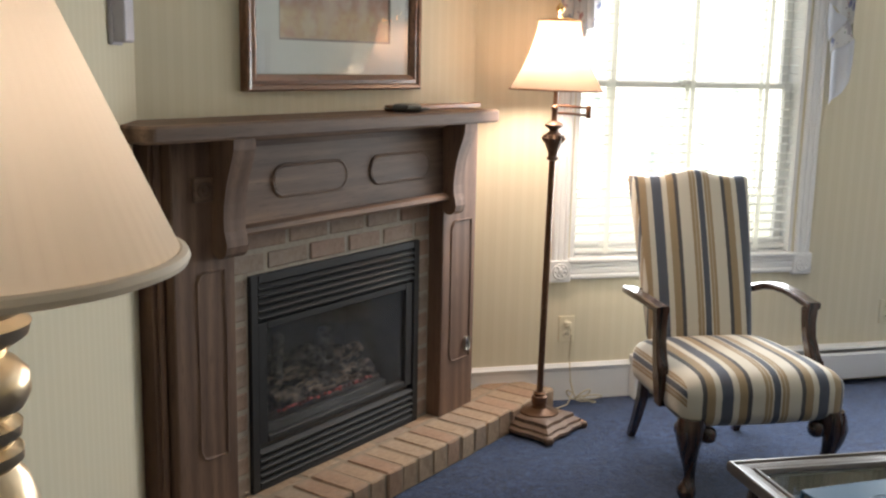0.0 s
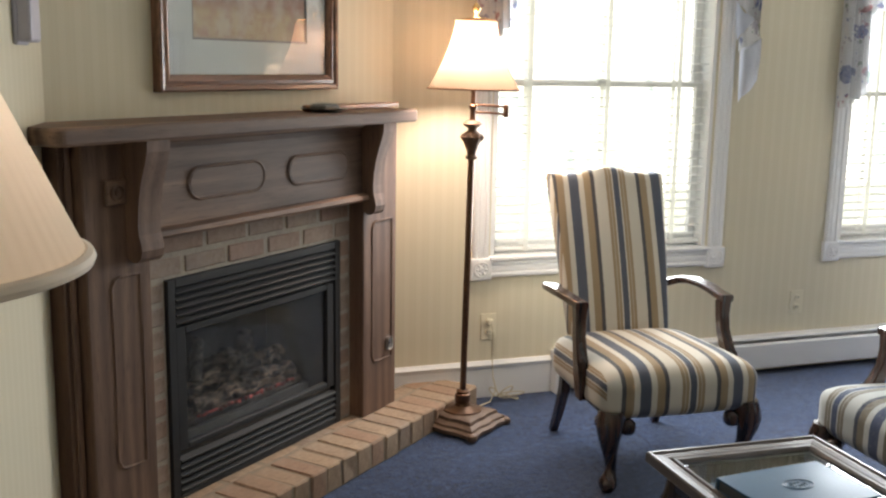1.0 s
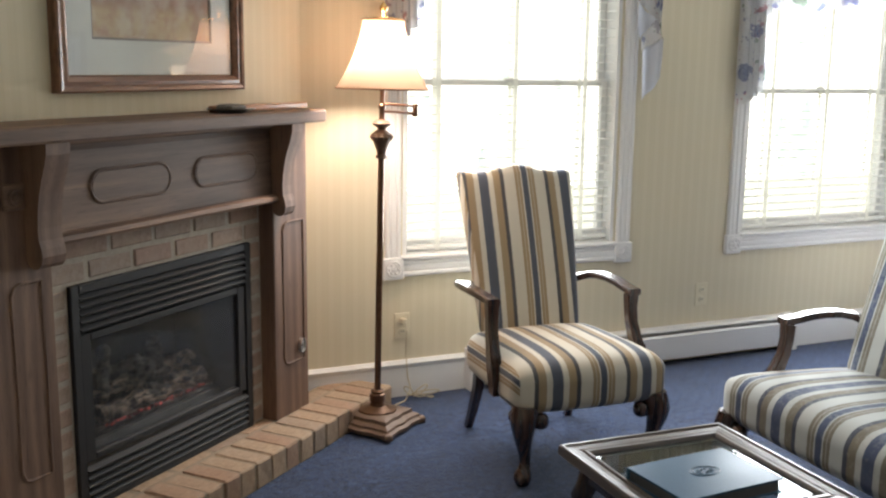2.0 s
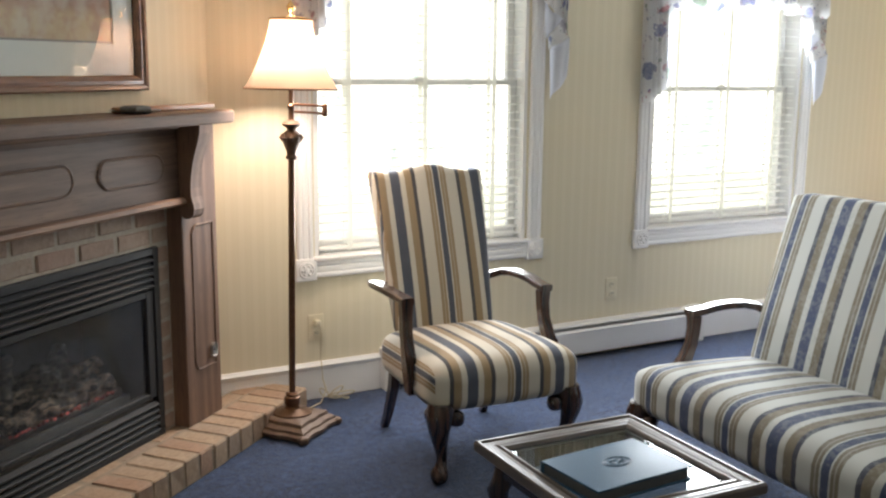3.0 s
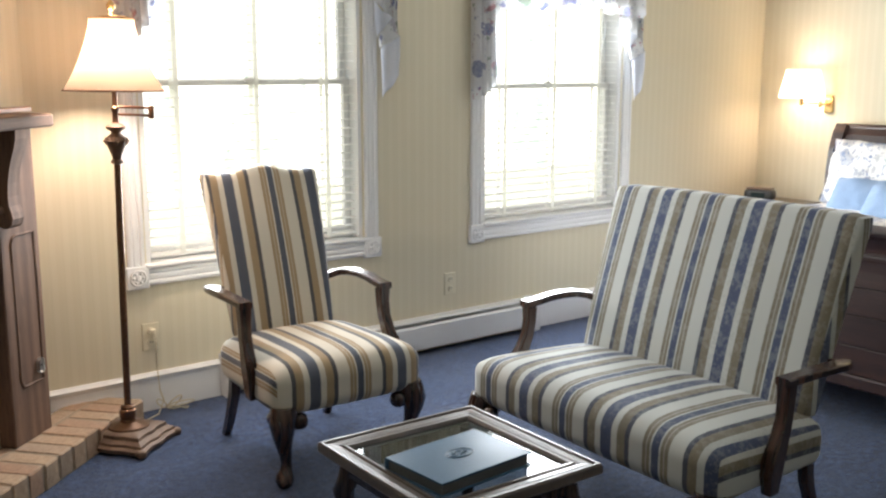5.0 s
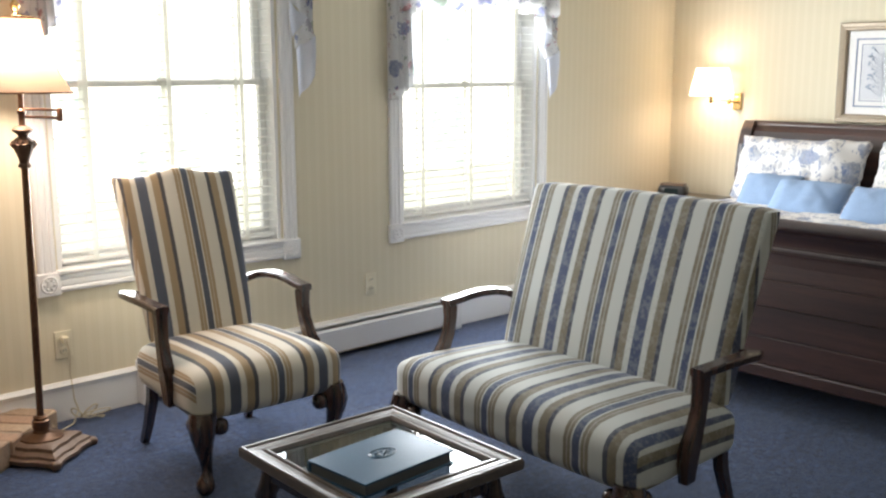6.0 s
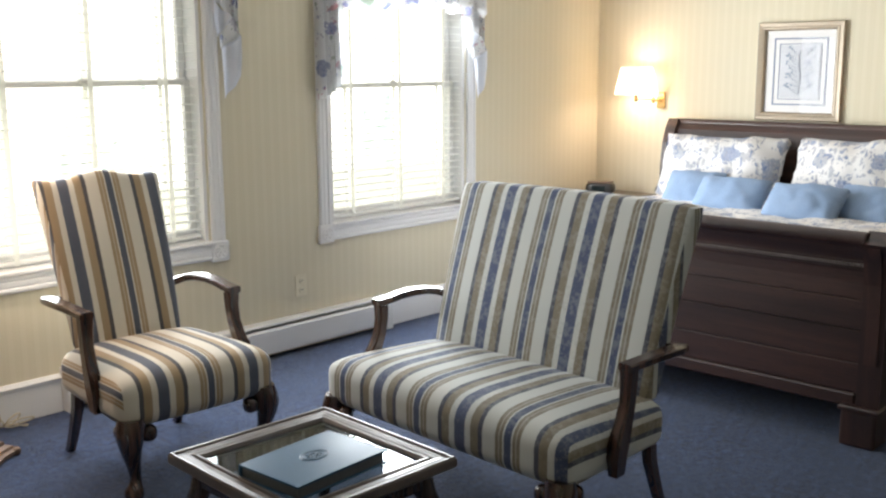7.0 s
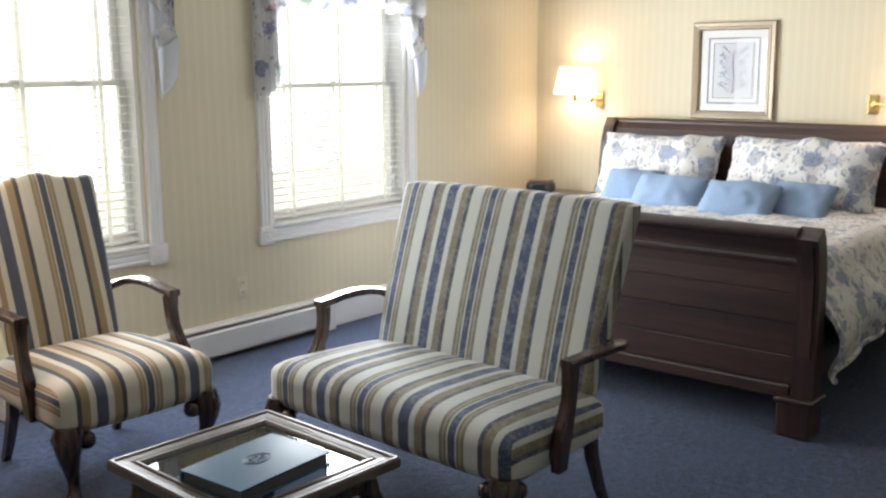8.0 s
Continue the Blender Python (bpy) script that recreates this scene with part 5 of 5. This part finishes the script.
foot = [(4.060, 0.20), (4.062, 0.35), (4.064, 0.50), (4.062, 0.62), (4.054, 0.72), (4.040, 0.785), (4.018, 0.838), (3.992, 0.868)]
part("footboard", sleigh(foot, 0.035, BY0 + 0.06, BY1 - 0.06), BED_WOOD, bed)
part("foot_roll", tube(bmesh.new(), [(3.990, BY0 + 0.055, 0.862), (3.990, BY1 - 0.055, 0.862)], 0.030, 16), BED_WOOD, bed, smooth=60)
for k, (z0, z1) in enumerate(((0.22, 0.335), (0.345, 0.475), (0.485, 0.60), (0.61, 0.725))):
    part("plank", bx(4.037 + 0.003 * (k % 2), 4.050, BY0 + 0.07, BY1 - 0.07, z0 - 0.003, z1 + 0.003, 0.0025), BED_WOOD, bed)
part("foot_rail", bx(4.018, 4.090, BY0 + 0.07, BY1 - 0.07, 0.155, 0.215, 0.008), BED_WOOD, bed)
bm = bmesh.new()
for k in range(150):
    bmesh.ops.create_icosphere(bm, subdivisions=1, radius=0.0085, matrix=Matrix.Translation((4.0225, BY0 + 0.075 + (BY1 - BY0 - 0.15) * k / 149, 0.750)))
part("bead_moulding", bm, make_plain("worn_bead", (0.16, 0.13, 0.12), 0.4, 0, 0.3), bed, "row of small carved beads", smooth=True)
part("bead_backing", bx(4.024, 4.045, BY0 + 0.07, BY1 - 0.07, 0.730, 0.770, 0.005), BED_WOOD, bed)
for y in (BY0 - 0.03, BY1 - 0.065):
    prof = [(4.055, 0.165), (4.056, 0.35), (4.056, 0.55), (4.050, 0.68), (4.034, 0.775), (4.014, 0.834), (3.992, 0.870)]
    part("foot_post", sleigh(prof, 0.085, y, y + 0.095), BED_WOOD_V, bed)
    part("foot_post_face", sleigh([(x - 0.044, z) for x, z in prof[1:-1]], 0.012, y + 0.022, y + 0.073), BED_WOOD_V, bed)
    part("foot", bx(3.985, 4.135, y, y + 0.145, 0.0, 0.165, 0.012, 2), BED_WOOD_V, bed)
    part("foot_cap", bx(3.975, 4.145, y - 0.01, y + 0.155, 0.150, 0.172, 0.006), BED_WOOD_V, bed)
head = [(6.005, 0.30), (6.007, 0.66), (6.015, 0.88), (6.035, 1.02), (6.065, 1.11), (6.100, 1.163)]
part("headboard", sleigh(head, 0.04, BY0 - 0.02, BY1 + 0.02), BED_WOOD, bed)
part("head_roll", tube(bmesh.new(), [(6.100, BY0 - 0.04, 1.160), (6.100, BY1 + 0.05, 1.160)], 0.026, 16), BED_WOOD, bed, smooth=60)
for y in (BY0 - 0.08, BY1 + 0.005):
    part("head_post", sleigh([(x - 0.008, z) for x, z in [(6.005, 0.0)] + head], 0.085, y, y + 0.075), BED_WOOD_V, bed)
for y in (BY0 + 0.01, BY1 - 0.05):
    part("side_rail", bx(4.100, 5.980, y, y + 0.04, 0.22, 0.42, 0.006), BED_WOOD, bed)

mat = thing("mattress", "thick mattress under the bedding", "mattress")
part("mattress_body", rbox(0.940, (BY1 - BY0) / 2 - 0.06, 0.18, 0.06, 6, lambda p: p + Vector((5.040, (BY0 + BY1) / 2, 0.500))), SHEET, mat, smooth=60)


def comforter():
    """A quilt over the mattress that hangs down both sides."""
    x0, x1 = 4.10, 5.965
    half = (BY1 - BY0) / 2 - 0.04
    yc = (BY0 + BY1) / 2
    nx, ny = 70, 110
    bm = bmesh.new()
    vs = []
    for i in range(nx + 1):
        row = []
        x = x0 + (x1 - x0) * i / nx
        # the hem hangs lowest by the footboard's corner
        drop = 0.29 + 0.145 * max(0.0, 1 - (x - x0) / 0.95) ** 0.8 + 0.012 * math.sin(x * 7)
        L = 2 * (half + drop)
        for j in range(ny + 1):
            s = -L / 2 + L * j / ny
            a = abs(s)
            sg = 1 if s > 0 else -1
            rr = 0.09
            if a < half - rr:
                y, z = s, 0.708
            elif a < half - rr + rr * math.pi / 2:
                t = (a - half + rr) / rr
                y, z = sg * (half - rr + rr * math.sin(t)), 0.708 - rr + rr * math.cos(t)
            else:
                d = a - (half - rr + rr * math.pi / 2)
                belly = 0.045 * math.sin(math.pi * min(1, d / 0.36)) + 0.02
                fold = math.sin(x * 15 + 1.5 * math.sin(x * 4)) * 0.5 + 0.5
                y, z = sg * (half + d * (0.08 + 0.13 * fold) + belly * min(1, d / 0.10) + 0.01), 0.708 - rr - d * (0.99 - 0.04 * fold)
            puff = 0.016 * noise.noise((x * 3.1, s * 3.1, 1.7)) + 0.010 * noise.noise((x * 9, s * 9, 4.1)) + 0.012 * math.sin(s * 14) * math.sin(x * 11) * 0.5
            if a < half:
                z += puff + 0.02
            else:
                y += sg * puff * 1.4
                z = max(z, 0.10)
            # the corner by the footboard swings out
            if a > half and x < 4.4:
                y += sg * 0.07 * (4.4 - x) / 0.3 * min(1, (a - half) / 0.4)
            row.append(bm.verts.new((x, yc + y, z)))
        vs.append(row)
    for a, b in zip(vs, vs[1:]):
        for j in range(ny):
            bm.faces.new((a[j], a[j + 1], b[j + 1], b[j]))
    bmesh.ops.recalc_face_normals(bm, faces=bm.faces)
    hems = [[r[j].co.copy() for r in vs] for j in (0, ny)]
    bmesh.ops.solidify(bm, geom=bm.faces[:], thickness=0.018)
    return bm, hems


qu = thing("comforter", "white comforter with blue and grey flowers hanging over the sides", "comforter")
quilt, hems = comforter()
part("cover", quilt, BED_LINEN, qu, smooth=80)
for line in hems:
    part("hem_piping", tube(bmesh.new(), [tuple(p) for p in line], 0.013, 8), BED_LINEN, qu, smooth=80)


def pillow(name, label, w, h, d, mat, x, y, z, lean, rz, wrinkle=0.012, flange=0.0):
    """A stuffed pillow standing on its long edge, w wide along y, leaning back by lean degrees."""
    ob = thing(name, label, "pillow", x, y, z, 0)
    ob.matrix_basis = pose(x * U, y * U, z * U, 0, lean, rz)
    seed = x * 3 + y * 7

    def shape(p):
        u, v = p.y / (w / 2), p.z / (h / 2)
        e = max(0.0, (1 - abs(u) ** 3.0)) ** 0.55 * max(0.0, (1 - abs(v) ** 3.0)) ** 0.55
        pinch = 1 - 0.07 * (1 - abs(u) ** 2) * abs(v) ** 3
        pinch_u = 1 - 0.05 * (1 - abs(v) ** 2) * abs(u) ** 3
        q = Vector((p.x * (0.10 + 0.90 * e), p.y * pinch_u, p.z * pinch))
        k = wrinkle * noise.noise((q.y * 8 + seed, q.z * 8, seed)) + wrinkle * 0.6 * noise.noise((q.y * 20, q.z * 20 + seed, 3))
        q.x += k * (1 if p.x > 0 else -1)
        q.z += 0.5 * wrinkle * noise.noise((q.y * 6, seed, 1)) + h / 2
        return q
    part("cover", rbox(d / 2, w / 2, h / 2, 0.02, 22, shape), mat, ob, smooth=80)
    n = 60
    loop = []
    for k in range(n + 1):
        a = 2 * math.pi * k / n
        cc, ss = math.cos(a), math.sin(a)
        m = max(abs(cc), abs(ss))
        u, v = cc / m, ss / m
        loop.append((0, u * w / 2 * (1 - 0.05 * (1 - v * v) * abs(u) ** 3), v * h / 2 * (1 - 0.07 * (1 - u * u) * abs(v) ** 3) + h / 2))
    part("piping", tube(bmesh.new(), loop, 0.006, 6), mat, ob, smooth=60)
    return ob


pillow("pillow_sham", "plump pillow sham with blue and grey flowers", 0.82, 0.425, 0.25, BED_LINEN, 5.737, 2.996, 0.704, 24, 3, 0.036)
pillow("pillow_sham", "plump pillow sham with blue and grey flowers", 0.92, 0.432, 0.25, BED_LINEN, 5.737, 2.080, 0.708, 24, -3, 0.036)
pillow("blue_cushion", "plain blue cotton throw cushion half hidden by another", 0.36, 0.290, 0.14, BLUE_CLOTH, 5.454, 3.028, 0.676, 44, 6, 0.014)
pillow("blue_cushion", "plain blue cotton throw cushion", 0.435, 0.292, 0.15, BLUE_CLOTH, 5.303, 2.709, 0.674, 46, 2, 0.014)
pillow("blue_cushion", "plain blue cotton throw cushion", 0.435, 0.292, 0.15, BLUE_CLOTH, 5.228, 2.244, 0.674, 46, -3, 0.014)
pillow("blue_cushion", "plain blue cotton throw cushion half hidden by another", 0.36, 0.284, 0.14, BLUE_CLOTH, 5.379, 1.957, 0.678, 45, -6, 0.014)

# print over the bed
SILVER = make_plain("champagne_frame", (0.34, 0.275, 0.20), 0.42, 0.3, 0.15, 40)
MAT_CREAM = make_plain("cream_mat", (0.56, 0.54, 0.51), 0.9, 0, 0.03)
INK = make_plain("blue_grey_line", (0.14, 0.17, 0.24), 0.8, 0, 0.1)


bp = thing("framed_botanical_print", "botanical print in a champagne frame over the bed", "picture")
bp.matrix_basis = pose((XB - 0.012) * U, 2.692 * U, 1.497 * U, 0, 0, -90) @ Matrix.Diagonal((0.906, 1, 0.886, 1))
QW, QH = 0.615, 0.695
mitred(bp, QW, QH, [(0, -0.012), (0, 0.016), (0.006, 0.022), (0.030, 0.018), (0.038, 0.022), (0.048, 0.020), (0.058, 0.010), (0.058, -0.012)], SILVER)
part("mat_board", bx(-QW / 2 + 0.05, QW / 2 - 0.05, 0.003, 0.008, -QH / 2 + 0.05, QH / 2 - 0.05), MAT_CREAM, bp)
for w, hh, t in ((0.385, 0.475, 0.010), (0.305, 0.395, 0.006)):
    part("mat_line", hole_board(w, hh, w - 2 * t, hh - 2 * t, 0.0010, 0.0028), INK, bp)
part("print", bx(-0.140, 0.140, 0.0005, 0.0028, -0.185, 0.185), make_plain("print_paper", (0.44, 0.44, 0.45), 0.8, 0, 0.05), bp)
bm = bmesh.new()
random.seed(5)
tube(bm, [(0.0, -0.0012, -0.16), (0.010, -0.0012, -0.05), (-0.006, -0.0012, 0.05), (0.0, -0.0012, 0.15)], 0.0022, 5)
for k in range(34):
    z = -0.14 + 0.29 * k / 33
    s = 1 if k % 2 else -1
    reach = 0.055 + 0.045 * random.random()
    tip = (s * reach, -0.0012, z + 0.045 * random.random())
    tube(bm, [(0.0, -0.0012, z - 0.02), (tip[0] * 0.6, -0.0012, z + 0.005), tip], 0.0012, 4)
    lw = random.uniform(0.010, 0.018)
    a = random.uniform(0, math.pi)
    vs = [bm.verts.new((tip[0] + lw * math.cos(t) * math.cos(a) - 0.5 * lw * math.sin(t) * math.sin(a), -0.0010, tip[2] + lw * math.cos(t) * math.sin(a) + 0.5 * lw * math.sin(t) * math.cos(a))) for t in [2 * math.pi * i / 10 for i in range(10)]]
    bm.faces.new(vs)
part("botanical_drawing", bm, make_plain("sepia_ink", (0.24, 0.27, 0.31), 0.8, 0, 0.3, 60), bp)
PRINT_GLASS = make_glass("low_reflection_glass")
PRINT_GLASS.node_tree.nodes["Principled BSDF"].inputs["IOR"].default_value = 1.14
part("glass", bx(-QW / 2 + 0.052, QW / 2 - 0.052, -0.006, -0.004, -QH / 2 + 0.052, QH / 2 - 0.052), PRINT_GLASS, bp).visible_shadow = False

# nightstand with a clock
ns = thing("nightstand", "dark wooden nightstand beside the bed", "nightstand", 5.92, 3.94, 0)
ns.scale = (1, 1, 0.92)
part("tabletop", bx(-0.27, 0.27, -0.27, 0.25, 0.670, 0.700, 0.006, 2), MAHOGANY, ns)
part("body", bx(-0.25, 0.25, -0.25, 0.24, 0.10, 0.670, 0.004), MAHOGANY, ns)
for z0, z1 in ((0.40, 0.63), (0.13, 0.38)):
    dr = part("drawer", bx(-0.262, -0.2502, -0.22, 0.21, z0, z1, 0.004), MAHOGANY, ns)
    kn = part("knob", lathe(bmesh.new(), [(0.008, 0), (0.006, 0.012), (0.014, 0.020), (0.010, 0.026), (0.0, 0.027)], 14), BRASS, dr, smooth=True)
    kn.matrix_basis = pose(-0.262 * U, 0, (z0 + z1) / 2 * U, 0, -90)
for sx in (-0.22, 0.22):
    for sy in (-0.22, 0.21):
        part("leg", bx(sx - 0.025, sx + 0.025, sy - 0.025, sy + 0.025, 0, 0.10, 0.004), MAHOGANY, ns)
ck = thing("alarm_clock", "small black oval clock radio on the nightstand", "clock", 5.90, 3.955, 0.644, 18)
ck.scale = (1, 1.05, 1.4)
part("case", rbox(0.055, 0.095, 0.030, 0.026, 6, lambda p: p + Vector((0, 0, 0.031))), make_plain("black_plastic", (0.03, 0.028, 0.026), 0.35), ck, smooth=60)
part("top_ring", rbox(0.045, 0.080, 0.006, 0.005, 5, lambda p: p + Vector((0, 0, 0.062))), make_plain("bronze_plastic", (0.14, 0.09, 0.06), 0.3, 0.3), ck, smooth=60)
part("display", bx(-0.058, -0.0545, -0.045, 0.045, 0.018, 0.045), make_plain("clock_face", (0.02, 0.03, 0.03), 0.1), ck)

# ---- outside the windows: an overexposed bright day with pale trees far off, painted on a glowing backdrop ----
def make_backdrop():
    mt = bpy.data.materials.new("bright_distance")
    mt.use_nodes = True
    nt = mt.node_tree
    nt.nodes.remove(nt.nodes["Principled BSDF"])
    v = coords(nt)
    sx = nt.nodes.new("ShaderNodeSeparateXYZ")
    nt.links.new(v, sx.inputs[0])
    X, Z = sx.outputs["X"], sx.outputs["Z"]
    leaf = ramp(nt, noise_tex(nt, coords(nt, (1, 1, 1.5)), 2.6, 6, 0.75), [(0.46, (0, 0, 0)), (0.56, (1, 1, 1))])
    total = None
    # conifers and a far hedge, overexposure painted as pale colour: place, top, half-width per metre of drop
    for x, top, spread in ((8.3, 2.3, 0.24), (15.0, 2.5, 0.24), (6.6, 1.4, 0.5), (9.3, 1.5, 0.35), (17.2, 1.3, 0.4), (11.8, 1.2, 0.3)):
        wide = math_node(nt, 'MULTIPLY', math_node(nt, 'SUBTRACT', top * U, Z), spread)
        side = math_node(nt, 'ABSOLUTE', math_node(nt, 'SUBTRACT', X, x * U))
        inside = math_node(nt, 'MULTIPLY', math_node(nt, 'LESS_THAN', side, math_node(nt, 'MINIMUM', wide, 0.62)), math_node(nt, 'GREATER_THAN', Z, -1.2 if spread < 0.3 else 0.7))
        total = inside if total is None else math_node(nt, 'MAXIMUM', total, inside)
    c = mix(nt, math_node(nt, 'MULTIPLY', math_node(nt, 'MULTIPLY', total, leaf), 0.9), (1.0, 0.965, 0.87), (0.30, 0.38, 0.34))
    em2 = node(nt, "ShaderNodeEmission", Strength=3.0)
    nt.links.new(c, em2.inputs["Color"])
    nt.links.new(em2.outputs[0], nt.nodes["Material Output"].inputs["Surface"])
    return mt


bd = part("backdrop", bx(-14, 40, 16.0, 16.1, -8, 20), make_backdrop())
tagged(bd, "glowing backdrop painted with overexposed distance and pale trees outside the windows", "backdrop", kind="structure")
gr = part("ground", bx(-14, 40, 4.6, 15.98, -0.62, -0.60), make_plain("sunlit_lawn", (0.55, 0.56, 0.45), 0.95, 0, 0.25, 3))
tagged(gr, "sunlit pale lawn outside the windows", "ground", kind="structure")

# ---- bricks of the surround and the hearth ----
def brick_mesh(name, lx, ly, lz, seed):
    bm = bx(-lx / 2, lx / 2, -ly / 2, ly / 2, -lz / 2, lz / 2, 0.007, 1)
    for v in bm.verts:
        v.co += 0.0045 * Vector((noise.noise(v.co * 40 + Vector((seed, 0, 0))), noise.noise(v.co * 40 + Vector((0, seed, 0))), noise.noise(v.co * 40 + Vector((0, 0, seed)))))
    bm.transform(Matrix.Scale(U, 4))
    me = bpy.data.meshes.new(name)
    bm.to_mesh(me)
    bm.free()
    return me


random.seed(11)
sur = thing("brick_surround", "weathered tan brick surround with pale mortar joints", "brickwork", FX, FY, 0, DIAG)
sur.scale = (1, 1, FZ)
bm = bmesh.new()
box(bm, 0.268, 0.384, -0.0315, -0.001, 0.10, 1.03)
box(bm, 1.311, 1.392, -0.0315, -0.001, 0.10, 1.03)
box(bm, 0.384, 1.311, -0.0315, -0.001, 0.869, 1.03)
part("mortar", bm, MORTAR, sur)
full = [brick_mesh("brick", 0.192, 0.03, 0.066, s) for s in (1, 2, 3)]
short = [brick_mesh("brick", 0.105, 0.03, 0.066, s) for s in (4, 5)]
slim = [brick_mesh("brick", 0.070, 0.03, 0.066, s) for s in (6, 7)]


def lay(meshes, mat, parent, x, y, z, rz=0.0, tip=0.0):
    ob = put("brick", random.choice(meshes), mat, parent)
    ob.matrix_basis = pose(x * U, y * U, z * U, random.uniform(-0.6, 0.6), tip + random.uniform(-0.5, 0.5), rz + random.uniform(-0.6, 0.6)) @ Matrix.Diagonal((random.uniform(0.965, 1.02), 1, random.uniform(0.985, 1.015), 1))
    return ob


for k, z in enumerate((0.910, 0.986)):
    u = 0.272 + (0.0 if k == 0 else -0.10)
    while u < 1.39:
        a, b = max(u, 0.272), min(u + 0.192, 1.390)
        if b - a > 0.15:
            lay(full, BRICK, sur, (a + b) / 2, -0.020, z)
        elif b - a > 0.06:
            lay(short if b - a > 0.09 else slim, BRICK, sur, (a + b) / 2, -0.020, z)
        u += 0.204
for k in range(10):
    z = 0.140 + 0.0765 * k
    lay(short, BRICK, sur, 0.328, -0.020, z)
    lay(slim, BRICK, sur, 1.352, -0.020, z)

he = thing("brick_hearth", "low raised hearth of worn tan bricks laid side by side", "hearth", FX, FY, 0, DIAG)
part("mortar_bed", bx(-0.25, 1.985, -0.291, -0.001, 0.0, 0.1002), HEARTH_MORTAR, he)
hb = [brick_mesh("brick", 0.088, 0.200, 0.104, s) for s in (21, 22, 23, 24)]
hs = [brick_mesh("brick", 0.192, 0.078, 0.060, s) for s in (31, 32, 33)]
n = 24
for k in range(n):
    u = -0.20 + 0.0945 * k
    ob = lay(hb, HEARTH_BRICK, he, u, -0.197 + random.uniform(-0.005, 0.005), 0.0515 + random.uniform(-0.002, 0.0025))
u = -0.12
while u < 1.95:
    lay(hs, HEARTH_BRICK, he, u, -0.050, 0.072)
    u += 0.204
